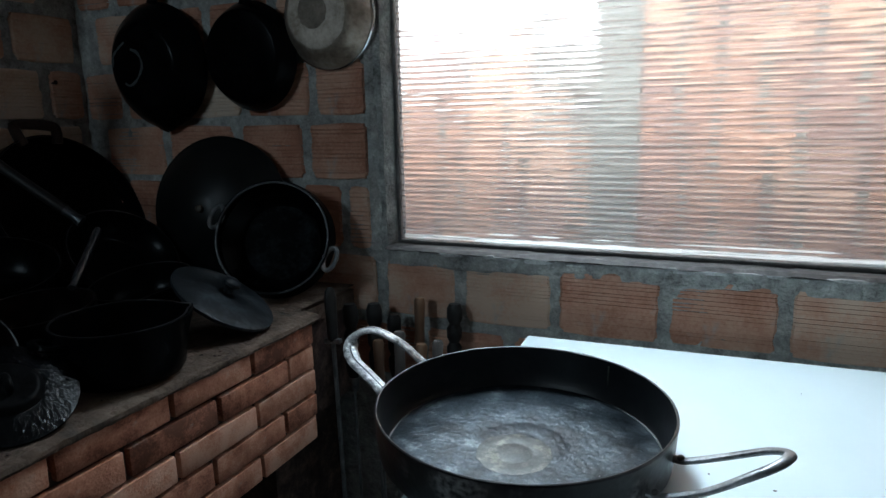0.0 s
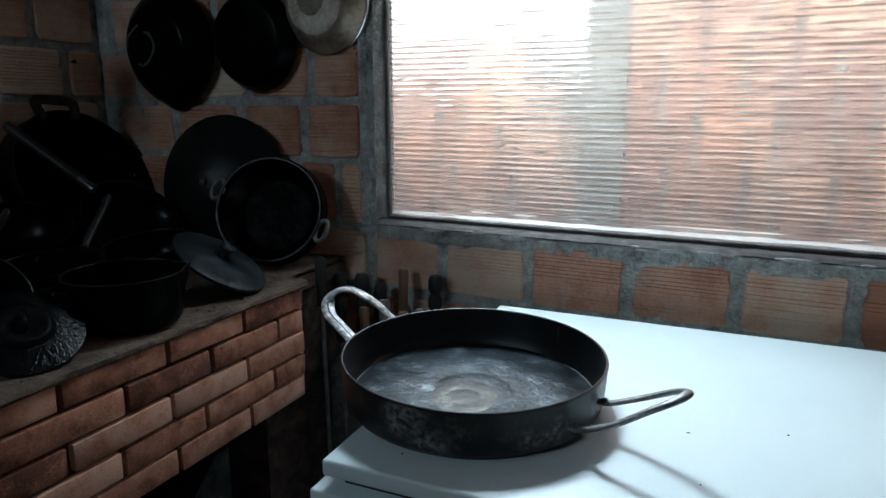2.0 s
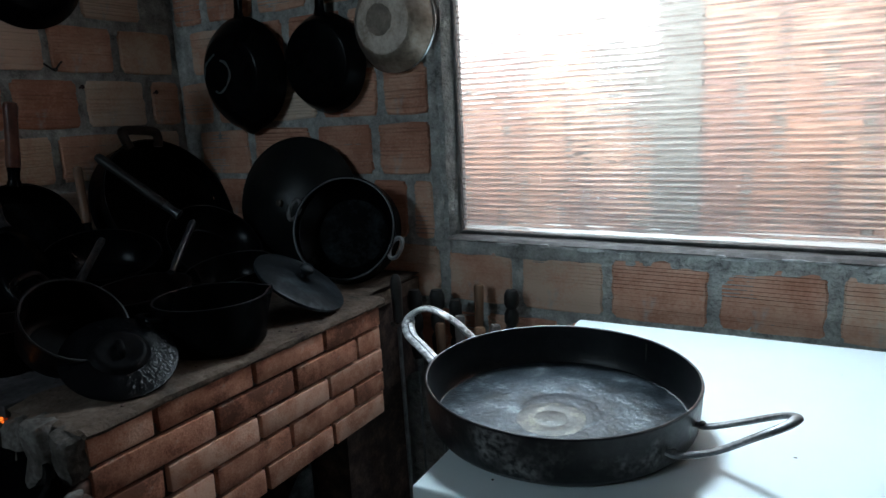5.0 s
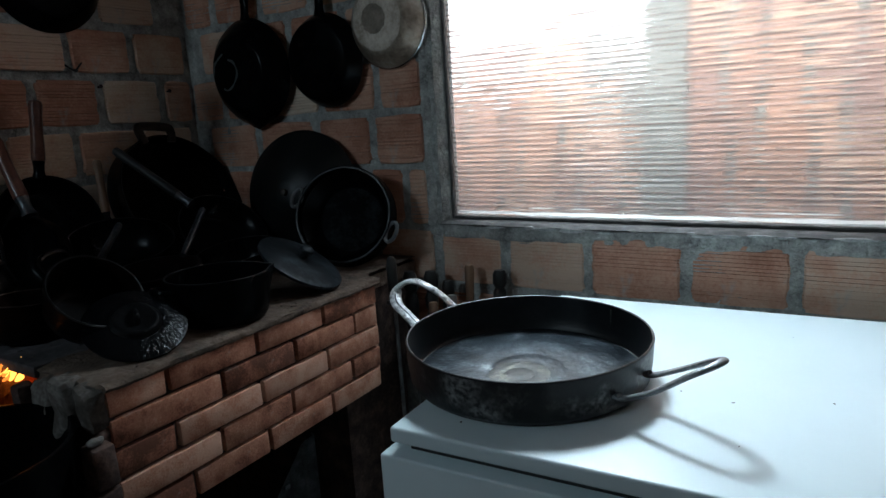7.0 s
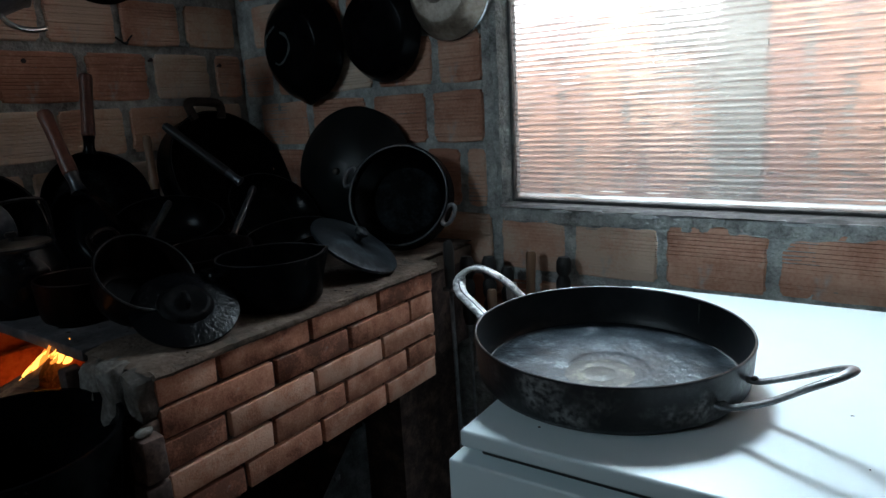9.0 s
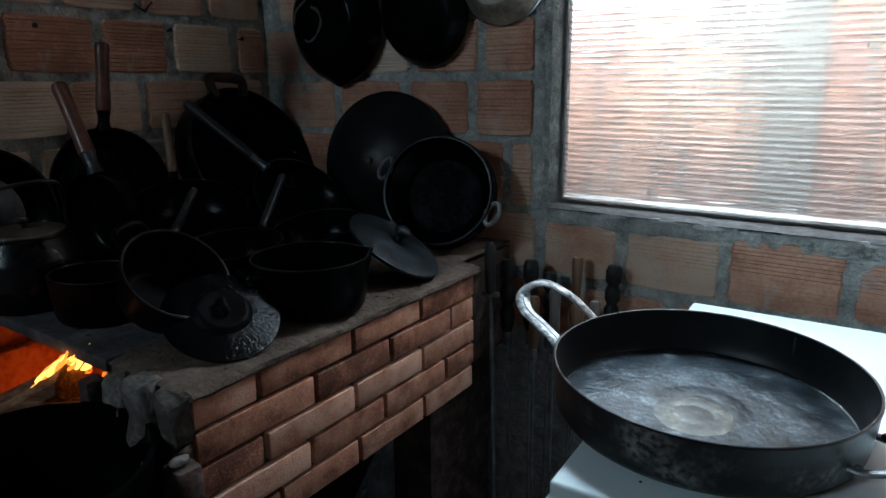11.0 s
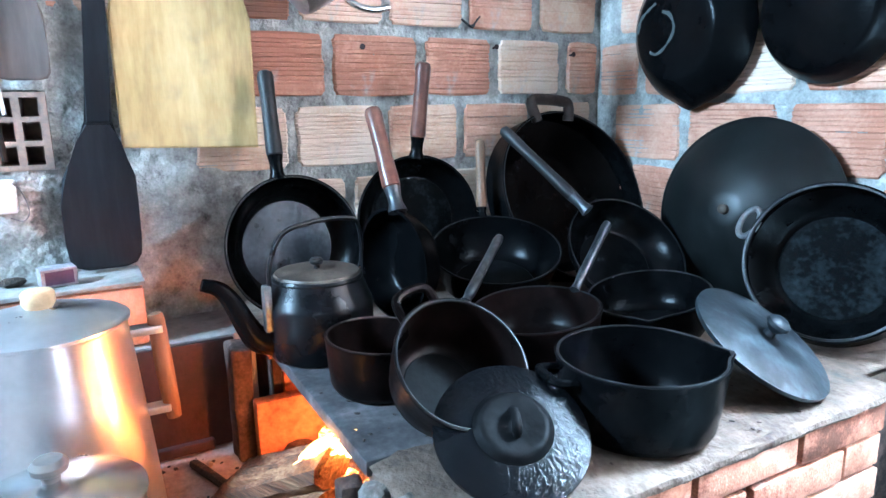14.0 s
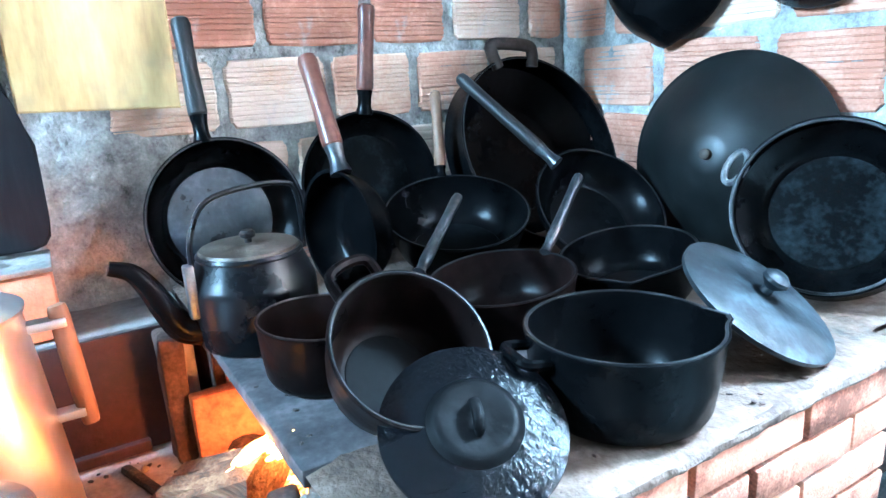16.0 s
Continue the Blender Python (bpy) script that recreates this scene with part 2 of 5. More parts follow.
FLOOR = material("worn_cement_floor", [(0.10, 0.095, 0.09), (0.18, 0.17, 0.16), (0.25, 0.24, 0.22)], 0.75, scale=4, bump=0.3)
ROOF = material("fibre_cement_roof", [(0.26, 0.26, 0.26), (0.38, 0.38, 0.38)], 0.85, scale=6, bump=0.3)
GROUND = material("outdoor_concrete", [(0.25, 0.24, 0.22), (0.36, 0.35, 0.33)], 0.9, scale=3, bump=0.3)
COLUMN = material("pale_concrete_column", [(0.22, 0.235, 0.22), (0.30, 0.315, 0.30), (0.37, 0.385, 0.37)], 0.9, scale=6, bump=0.3)
EMBER = glowing("glowing_ember", (1.0, 0.18, 0.02), 1.1, dark=0.04)
FLAME = glowing("flame", (1.0, 0.25, 0.03), 0.62)
FLAME_CORE = glowing("flame_core", (1.0, 0.36, 0.05), 1.6)
CAULDRON_IN = material("chalky_cauldron_inside", [(0.0008, 0.0009, 0.0010), (0.0016, 0.0019, 0.0022), (0.015, 0.019, 0.0215)], 0.55, scale=17, bump=0.25, bump_scale=90, spec=0.03, distance=0.002)
PAN_IN = material("blued_steel_wall", [(0.006, 0.0065, 0.0075), (0.011, 0.012, 0.0135), (0.020, 0.021, 0.023)], 0.40, metal=0.2, scale=12, bump=0.15, bump_scale=120, spec=0.35, distance=0.001)
IRON_IN = material("oily_black_inside", [(0.0014, 0.0016, 0.0019), (0.003, 0.0033, 0.0038), (0.006, 0.0066, 0.0075)], 0.30, metal=0.0, scale=9, bump=0.25, bump_scale=70, spec=0.04, distance=0.002)
WORN_CENTRE = material("pale_worn_steel", [(0.010, 0.012, 0.013), (0.042, 0.044, 0.040), (0.20, 0.19, 0.15)], 0.40, metal=0.5, scale=40, bump=0.5, bump_scale=60, distance=0.002)
PLATE = material("dusty_grey_plate", [(0.02, 0.018, 0.019), (0.055, 0.05, 0.052), (0.11, 0.10, 0.102)], 0.75, scale=14, bump=0.3, bump_scale=80, spec=0.3, distance=0.003)
# real soot, and a dark stand-in for shade on core, low lumps and kerb
SOOT_SHADE = material("sooty_brick", [(0.02, 0.014, 0.012), (0.06, 0.04, 0.034), (0.14, 0.09, 0.075)], 0.9, scale=22, bump=0.6, bump_scale=60, spec=0.2, distance=0.004)
HOLLOW = material("mortar_smeared_brick", [(0.16, 0.14, 0.125), (0.25, 0.20, 0.17), (0.36, 0.24, 0.18)], 0.9, scale=18, bump=0.4, spec=0.2, distance=0.003)
KETTLE = material("sooty_kettle_steel", [(0.002, 0.002, 0.0025), (0.0045, 0.0047, 0.0056), (0.012, 0.013, 0.0155)], 0.28, metal=0.05, scale=8, bump=0.12, bump_scale=120, spec=0.16, distance=0.002)
# outside bricks are coloured paler and pinker for the haze over the view
BRICK_OUT = material("sunlit_hollow_brick", [(0.38, 0.26, 0.235), (0.54, 0.335, 0.265), (0.65, 0.405, 0.31), (0.68, 0.48, 0.385)], 0.9, scale=9, bump=0.35, island=0.85, spec=0.2, distance=0.004, fine=140)
OVERCAST = glowing("bright_overcast_sky", (0.93, 0.97, 1.0), 1.6)
CARD = material("grimy_grey_card", [(0.13, 0.12, 0.14), (0.24, 0.225, 0.25), (0.36, 0.34, 0.36)], 0.7, scale=40, bump=0.05)
LABEL_PURPLE = material("printed_matchbox_card", [(0.05, 0.02, 0.05), (0.1, 0.04, 0.09)], 0.6, scale=30, bump=0.02)
FRAME_STEEL = material("rusty_grey_steel", [(0.03, 0.026, 0.024), (0.075, 0.068, 0.064), (0.15, 0.14, 0.135)], 0.7, scale=40, bump=0.4, distance=0.003)
CHIPPED = material("chipped_white_paint", [(0.18, 0.18, 0.175), (0.4, 0.4, 0.39), (0.62, 0.62, 0.6)], 0.7, scale=35, bump=0.6, distance=0.004)


def add_smears(m, color, scale, lo, hi, fine=130):
    """Pale, broken smears over a material's own colour."""
    n, l = nodes_of(m)
    b = n["Principled BSDF"]
    tc = n.new("ShaderNodeTexCoord")
    a, c = n.new("ShaderNodeTexNoise"), n.new("ShaderNodeTexNoise")
    a.inputs["Scale"].default_value, a.inputs["Detail"].default_value = scale, 3
    c.inputs["Scale"].default_value, c.inputs["Detail"].default_value = fine, 6
    l.new(tc.outputs["Object"], a.inputs["Vector"])
    l.new(tc.outputs["Object"], c.inputs["Vector"])
    r1, r2 = n.new("ShaderNodeMapRange"), n.new("ShaderNodeMapRange")
    r1.inputs["From Min"].default_value, r1.inputs["From Max"].default_value = lo, hi
    r2.inputs["From Min"].default_value, r2.inputs["From Max"].default_value = 0.38, 0.68
    l.new(a.outputs["Fac"], r1.inputs[0])
    l.new(c.outputs["Fac"], r2.inputs[0])
    mul = n.new("ShaderNodeMath")
    mul.operation = "MULTIPLY"
    l.new(r1.outputs[0], mul.inputs[0])
    l.new(r2.outputs[0], mul.inputs[1])
    mix = n.new("ShaderNodeMix")
    mix.data_type = "RGBA"
    l.new(mul.outputs[0], mix.inputs["Factor"])
    l.new(b.inputs["Base Color"].links[0].from_socket, mix.inputs[6])
    mix.inputs[7].default_value = (*color, 1)
    l.new(mix.outputs[2], b.inputs["Base Color"])


add_smears(SCUFFED, (0.24, 0.235, 0.23), 14, 0.52, 0.68)
# pale bluish streaks on the grey lid stand in for its reflections
add_smears(LID_GREY, (0.045, 0.056, 0.064), 14, 0.46, 0.66, 60)
add_smears(PINE, (0.20, 0.17, 0.11), 11, 0.56, 0.80, 30)
add_smears(BRICK, (0.40, 0.38, 0.35), 16, 0.60, 0.76, 60)
add_smears(BRICK_PALE, (0.42, 0.40, 0.37), 16, 0.60, 0.78, 60)
add_smears(FACING, (0.42, 0.38, 0.34), 30, 0.62, 0.80, 90)
add_smears(STOVE_TOP, (0.05, 0.045, 0.04), 8, 0.55, 0.75, 40)

GLASS = bpy.data.materials.new("ribbed_glass")
GLASS.use_nodes = True
gn, gl = nodes_of(GLASS)
gb = gn["Principled BSDF"]
gb.inputs["Base Color"].default_value = (0.97, 0.99, 0.98, 1)
gb.inputs["Roughness"].default_value = 0.015
gb.inputs["IOR"].default_value = 1.45
gb.inputs["Transmission Weight"].default_value = 1.0
gt = gn.new("ShaderNodeTexNoise")
gt.inputs["Scale"].default_value = 60
gbp = gn.new("ShaderNodeBump")
gbp.inputs["Strength"].default_value, gbp.inputs["Distance"].default_value = 0.06, 0.002
gl.new(gt.outputs["Fac"], gbp.inputs["Height"])
gl.new(gbp.outputs[0], gb.inputs["Normal"])
# thin film that lets light through: dust and grease, plus a pale glare veil
dust_veil = gn.new("ShaderNodeBsdfTranslucent")
dust_veil.inputs[0].default_value = (0.86, 0.88, 0.88, 1)
dn = gn.new("ShaderNodeTexNoise")
dn.inputs["Scale"].default_value, dn.inputs["Detail"].default_value = 14, 6
dr = gn.new("ShaderNodeMapRange")
dr.inputs["From Min"].default_value, dr.inputs["From Max"].default_value = 0.3, 0.75
dr.inputs["To Min"].default_value, dr.inputs["To Max"].default_value = 0.04, 0.14
gl.new(dn.outputs["Fac"], dr.inputs[0])
gmix = gn.new("ShaderNodeMixShader")
gl.new(dr.outputs[0], gmix.inputs[0])
gl.new(gb.outputs[0], gmix.inputs[1])
gl.new(dust_veil.outputs[0], gmix.inputs[2])
# broken dark dashes along each rib: groove dirt, plus rib shading put into colour
RIB = 0.0128


def glass_math(op, a, b):
    q = gn.new("ShaderNodeMath")
    q.operation = op
    for k, v in enumerate((a, b)):
        if isinstance(v, (int, float)):
            q.inputs[k].default_value = v
        else:
            gl.new(v, q.inputs[k])
    return q.outputs[0]


gtc = gn.new("ShaderNodeTexCoord")
gsep = gn.new("ShaderNodeSeparateXYZ")
gl.new(gtc.outputs["Object"], gsep.inputs[0])
groove = glass_math("COSINE", glass_math("MULTIPLY", gsep.outputs[2], 2 * math.pi / RIB), 0.0)
gmap = gn.new("ShaderNodeMapping")
gmap.inputs["Scale"].default_value = (9.0, 1.0, 70.0)
gl.new(gtc.outputs["Object"], gmap.inputs[0])
gnoise = gn.new("ShaderNodeTexNoise")
gnoise.inputs["Scale"].default_value, gnoise.inputs["Detail"].default_value = 1.0, 5
gl.new(gmap.outputs[0], gnoise.inputs["Vector"])
rib_mask, rib_break = gn.new("ShaderNodeMapRange"), gn.new("ShaderNodeMapRange")
rib_mask.inputs["From Min"].default_value, rib_mask.inputs["From Max"].default_value = 0.0, 0.95
rib_break.inputs["From Min"].default_value, rib_break.inputs["From Max"].default_value = 0.42, 0.66
rib_break.inputs["To Max"].default_value = 0.72
gl.new(groove, rib_mask.inputs[0])
gl.new(gnoise.outputs["Fac"], rib_break.inputs[0])
# one dark tint carries the dirt and the painted rib shading
dirt = gn.new("ShaderNodeBsdfTranslucent")
dirt.inputs[0].default_value = (0.30, 0.25, 0.22, 1)
gmix2 = gn.new("ShaderNodeMixShader")
gl.new(glass_math("MULTIPLY", rib_mask.outputs[0], rib_break.outputs[0]), gmix2.inputs[0])
gl.new(gmix.outputs[0], gmix2.inputs[1])
gl.new(dirt.outputs[0], gmix2.inputs[2])
gl.new(gmix2.outputs[0], gn["Material Output"].inputs["Surface"])


# ---- mesh helpers ----
def mesh_from(name, bm, mat, smooth=True):
    me = bpy.data.meshes.new(name)
    bmesh.ops.recalc_face_normals(bm, faces=bm.faces)
    bm.to_mesh(me)
    bm.free()
    me.materials.append(mat)
    if smooth:
        for p in me.polygons:
            p.use_smooth = True
        me.set_sharp_from_angle(angle=radians(38))
    return me


def part(name, bm, mat, parent=None, label="", smooth=True):
    ob = new(name, mesh_from(name, bm, mat, smooth))
    ob.parent = parent
    if label:
        ob["label"] = label
    return ob


def box(bm, x0, y0, z0, x1, y1, z1, bevel=0.0, segs=2):
    vs = [bm.verts.new(p) for p in ((x0, y0, z0), (x1, y0, z0), (x1, y1, z0), (x0, y1, z0), (x0, y0, z1), (x1, y0, z1), (x1, y1, z1), (x0, y1, z1))]
    fs = [bm.faces.new([vs[i] for i in q]) for q in ((0, 3, 2, 1), (4, 5, 6, 7), (0, 1, 5, 4), (1, 2, 6, 5), (2, 3, 7, 6), (3, 0, 4, 7))]
    if bevel:
        bmesh.ops.bevel(bm, geom=list({e for f in fs for e in f.edges}), offset=bevel, segments=segs, affect="EDGES", profile=0.5)
    return bm


def lathe(bm, profile, segs=48, wobble=0.0, lip=None):
    """Spin (r, z) points round z. lip: (angle, width, reach) pulls the wall outward into a pouring lip."""
    rings = []
    for k, (r, z) in enumerate(profile):
        ring = []
        for s in range(segs):
            a = 2 * math.pi * s / segs
            rr = r * (1 + wobble * noise.noise((3 * math.cos(a), 3 * math.sin(a), z * 20)))
            if lip and lip[3] <= k <= lip[4]:
                d = (a - lip[0] + math.pi) % (2 * math.pi) - math.pi
                rr += lip[2] * math.exp(-((d / lip[1]) ** 2))
            ring.append(bm.verts.new((rr * math.cos(a), rr * math.sin(a), z)) if r > 1e-6 else None)
        if r <= 1e-6:
            v = bm.verts.new((0, 0, z))
            ring = [v] * segs
        rings.append(ring)
    for a, b in zip(rings, rings[1:]):
        for s in range(segs):
            q = []
            for v in (a[s], a[(s + 1) % segs], b[(s + 1) % segs], b[s]):
                if v not in q:
                    q.append(v)
            if len(q) >= 3:
                bm.faces.new(q)
    return bm


def sweep(bm, points, radii, sides=10, flat=1.0, closed=False, up=(0, 0, 1)):
    """A tube along points, with its radius at each of them. flat squeezes it across."""
    pts = [Vector(p) for p in points]
    if not hasattr(radii, "__len__"):
        radii = [radii] * len(pts)
    rings = []
    for k, p in enumerate(pts):
        a = pts[(k - 1) % len(pts)] if closed or k else p
        b = pts[(k + 1) % len(pts)] if closed or k < len(pts) - 1 else p
        d = (b - a).normalized()
        u = Vector(up) - d * d.dot(Vector(up))
        if u.length < 1e-3:
            u = Vector((1, 0, 0)) - d * d.x
        u.normalize()
        w = d.cross(u)
        rings.append([bm.verts.new(p + radii[k] * (math.cos(2 * math.pi * s / sides) * w + flat * math.sin(2 * math.pi * s / sides) * u)) for s in range(sides)])
    pairs = list(zip(rings, rings[1:])) + ([(rings[-1], rings[0])] if closed else [])
    for a, b in pairs:
        for s in range(sides):
            bm.faces.new((a[s], a[(s + 1) % sides], b[(s + 1) % sides], b[s]))
    if not closed:
        bm.faces.new(rings[0][::-1])
        bm.faces.new(rings[-1])
    return bm


def smooth_path(ctrl, n=24):
    """A smooth line through control points."""
    pts = [Vector(c) for c in ctrl]
    ext = [2 * pts[0] - pts[1]] + pts + [2 * pts[-1] - pts[-2]]
    out = []
    spans = len(pts) - 1
    for i in range(n + 1):
        u = i / n * spans
        k = min(int(u), spans - 1)
        t = u - k
        p0, p1, p2, p3 = ext[k : k + 4]
        out.append(0.5 * ((2 * p1) + (p2 - p0) * t + (2 * p0 - 5 * p1 + 4 * p2 - p3) * t * t + (3 * p1 - p0 - 3 * p2 + p3) * t**3))
    return out


def stand(c, n, toward=(1, 0, 0)):
    """A pose at c whose z points along n, and whose x points as near as may be toward."""
    z = Vector(n).normalized()
    x = Vector(toward) - z * z.dot(Vector(toward))
    x.normalize()
    y = z.cross(x)
    m = Matrix((x, y, z)).transposed().to_4x4()
    m.translation = c
    return m


def thing(name, m, label, category, group="", kind=""):
    ob = new(name)
    ob.empty_display_size = 0.05
    ob.matrix_world = m
    return tagged(ob, label, category, group, kind)


def noisy(bm, amount, scale, skip=lambda co: False):
    for v in bm.verts:
        if not skip(v.co):
            v.co += amount * noise.noise_vector(v.co * scale)
    return bm


# ---- the room's large structure ----
def slab(name, boxes, mat, label, category="wall", bevel=0.0):
    bm = bmesh.new()
    for b in boxes:
        box(bm, *b, bevel=bevel)
    ob = part(name, bm, mat, None, smooth=False)
    return tagged(ob, label, category, kind="structure")


ROOM_X, ROOM_Y, ROOM_Z = 3.4, -3.4, 2.3
HOLE = (-1.324, 1.240, -1.236, 1.372)  # y0, z0, y1, z1 of the hollow brick laid end-on
slab("floor", [(-0.2, ROOM_Y - 0.15, -0.1, ROOM_X + 0.15, 0.16, 0.0)], FLOOR, "worn grey cement floor of the kitchen", "floor")
# the opening in this unseen ceiling is made up for the added fill lamp
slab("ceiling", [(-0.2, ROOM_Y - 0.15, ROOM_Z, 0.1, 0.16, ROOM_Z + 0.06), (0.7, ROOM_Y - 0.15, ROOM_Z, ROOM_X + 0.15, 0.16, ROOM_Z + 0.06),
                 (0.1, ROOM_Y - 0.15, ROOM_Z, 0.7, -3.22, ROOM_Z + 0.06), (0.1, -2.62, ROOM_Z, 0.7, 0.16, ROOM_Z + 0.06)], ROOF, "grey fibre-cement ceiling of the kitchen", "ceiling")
# opaque sheet out of view, only there to block the sun
slab("roof_panel", [(0.05, -3.27, ROOM_Z + 0.061, 0.75, -2.57, ROOM_Z + 0.068)], PLASTIC_WHITE, "plain white sheet over the added opening, keeping the sun out", "roof")
slab("wall_south", [(-0.2, ROOM_Y - 0.15, 0.0, ROOM_X + 0.15, ROOM_Y, ROOM_Z)], PLASTER, "plain rough brick-coloured wall", "wall")
slab("wall_east", [(ROOM_X, ROOM_Y, 0.0, ROOM_X + 0.15, 0.16, ROOM_Z)], PLASTER, "plain rough brick-coloured end wall", "wall")


def groove_mesh(name, length, height, depth, mat, grooves=11, seed=0, chips=0.0025):
    """A hollow clay brick's face: horizontal grooves across the middle, worn edges. Local x along, z up, y = 0 at the face, body behind it."""
    rng = random.Random(seed)
    prof = [(-height / 2, 0.004), (-height / 2 + 0.004, 0.0)]
    lo, hi = -height / 2 + 0.010, height / 2 - 0.010
    for g in range(grooves):
        z = lo + (hi - lo) * (g + 0.5) / grooves + rng.uniform(-0.0012, 0.0012)
        d = rng.choice((0.0009, 0.0018, 0.0026, 0.0034, 0.0040)) if grooves > 6 else 0.001
        w = 0.0017
        if grooves > 12:
            d, w = d * (0.5 if z > 0 else 0.2), 0.0016
        prof += [(z - w, 0.0), (z - 0.0006, d), (z + 0.0006, d), (z + w, 0.0)]
    prof += [(height / 2 - 0.004, 0.0), (height / 2, 0.004)]
    bm = bmesh.new()
    cols = []
    xs = [-length / 2, -length / 2 + 0.004, -length / 6, length / 6, length / 2 - 0.004, length / 2]
    for k, x in enumerate(xs):
        edge = k in (0, len(xs) - 1)
        col = []
        for j, (z, d) in enumerate(prof):
            jx = chips * (1.6 * noise.noise((seed * 3.7 + k // 3 * 9.1, z * 45, 0.5)) + rng.uniform(-0.25, 0.25)) if k in (0, 1, 4, 5) else 0
            jz = rng.uniform(-chips, chips) * 0.6 if j in (0, 1, len(prof) - 2, len(prof) - 1) else 0
            if j in (0, 1, len(prof) - 2, len(prof) - 1) and k in (0, 1, 4, 5):
                jx -= math.copysign(0.006 if k in (0, 5) else 0.0035, x)
                jz -= math.copysign(0.004 if k in (0, 5) else 0.002, z)
            col.append(bm.verts.new((x + jx, d + (0.004 if edge else 0), z + jz)))
        cols.append(col)
    for a, b in zip(cols, cols[1:]):
        for j in range(len(prof) - 1):
            bm.faces.new((a[j], a[j + 1], b[j + 1], b[j]))
    rim = [c[0] for c in cols] + cols[-1][1:-1] + [c[-1] for c in reversed(cols)] + list(reversed(cols[0][1:-1]))
    back = [bm.verts.new((v.co.x, depth, v.co.z)) for v in rim]
    for k in range(len(rim)):
        q = (k + 1) % len(rim)
        bm.faces.new((rim[k], rim[q], back[q], back[k]))
    return mesh_from(name, bm, mat, smooth=False)


MESH_CACHE = {}


def brick_mesh(length, height, mat, grooves=12, variants=4):
    key = (round(length, 2), round(height, 2), mat.name, grooves, random.randrange(variants))
    if key not in MESH_CACHE:
        MESH_CACHE[key] = groove_mesh("brick", key[0], key[1], 0.03, mat, grooves, seed=hash(key[:2]) % 1000 + key[4])
    return MESH_CACHE[key], length / key[0], height / key[1]


def lay(parent, m, length, height, mat, grooves=12):
    me, sx, sz = brick_mesh(length, height, mat, grooves)
    ob = new("brick", me)
    ob.parent = parent
    ob.matrix_world = m @ Matrix.Diagonal((sx, 1, sz, 1))
    return ob


def sheet(bm, place, u0, u1, v0, v1, step, out, skip=None):
    """A rough sheet: place(u, v, w) gives the point, out(u, v) its height above the plane."""
    nu, nv = int((u1 - u0) / step), int((v1 - v0) / step)
    grid = [[bm.verts.new(place(u0 + (u1 - u0) * i / nu, v0 + (v1 - v0) * j / nv, out(u0 + (u1 - u0) * i / nu, v0 + (v1 - v0) * j / nv)))
             for j in range(nv + 1)] for i in range(nu + 1)]
    for i in range(nu):
        for j in range(nv):
            u, v = u0 + (u1 - u0) * (i + 0.5) / nu, v0 + (v1 - v0) * (j + 0.5) / nv
            if not (skip and skip(u, v)):
                bm.faces.new((grid[i][j], grid[i + 1][j], grid[i + 1][j + 1], grid[i][j + 1]))
    return bm


def plaster_west(y, z):
    """How far the mortar stands out of the west wall: smeared cement low on the left, raked joints elsewhere."""
    n1 = noise.noise((y * 9, z * 9, 1.3))
    n2 = noise.noise((y * 40, z * 40, 5.1))
    w = -0.001 + 0.005 * n1 + 0.0022 * n2
    smear = min(max((1.255 - z) / 0.05, 0), 1) * min(max((-0.80 - y) / 0.1, 0), 1)
    patch = min(max((-1.20 - y) / 0.06, 0), 1)
    n3 = noise.noise((y * 22, z * 26, 9.7))
    return w + max(smear, patch * 0.8) * (0.0075 + 0.012 * n1 + 0.007 * n3 + 0.003 * n2)


def wall_west():
    y0, z0, y1, z1 = HOLE
    bm = bmesh.new()
    for b in ((-0.16, ROOM_Y, 0, -0.014, y0, ROOM_Z), (-0.16, y1, 0, -0.014, 0.16, ROOM_Z), (-0.16, y0, 0, -0.014, y1, z0), (-0.16, y0, z1, -0.014, y1, ROOM_Z), (-0.16, y0, z0, -0.1, y1, z1)):
        box(bm, *b)
    inside = lambda y, z: y0 < y < y1 and z0 < z < z1
    sheet(bm, lambda u, v, w: (w, u, v), -1.9, 0.0, 0.66, 1.9, 0.0095, plaster_west, inside)
    wall = tagged(part("wall_west", bm, MORTAR, None, smooth=False), "sooty wall of grooved orange hollow bricks in thick grey mortar", "wall", kind="structure")
    courses = {1.650: [-0.10, -0.30, -0.50, -0.70, -0.90, -1.10, -1.30, -1.50],
               1.506: [-0.01, -0.205, -0.40, -0.595, -0.79, -0.99, -1.19, -1.39, -1.59],
               1.360: [0.0, -0.12, -0.322, -0.515, -0.728, -0.93, -1.135, -1.335, -1.535],
               1.216: [-0.02, -0.213, -0.417, -0.603, -0.812, -1.01, -1.218, -1.43],
               1.072: [-0.10, -0.30, -0.50, -0.69, -0.88, -1.08, -1.28, -1.48],
               0.928: [-0.18, -0.40, -0.6, -0.8, -1.0, -1.2, -1.4],
               0.784: [-0.9, -1.1, -1.3, -1.5]}
    for z, cuts in courses.items():
        h = 0.122 + random.uniform(-0.003, 0.004)
        for a, b in zip(cuts, cuts[1:]):
            ln = a - b - random.uniform(0.018, 0.028)
            if ln < 0.05 or (b < -1.2 and a > -1.33 and 1.2 < z < 1.4) or (z < 1.1 and b < -0.9):
                continue
            pale = z in (1.216, 1.072) and -0.85 < b < -0.3
            plain = (z == 1.506 and a > -0.1)
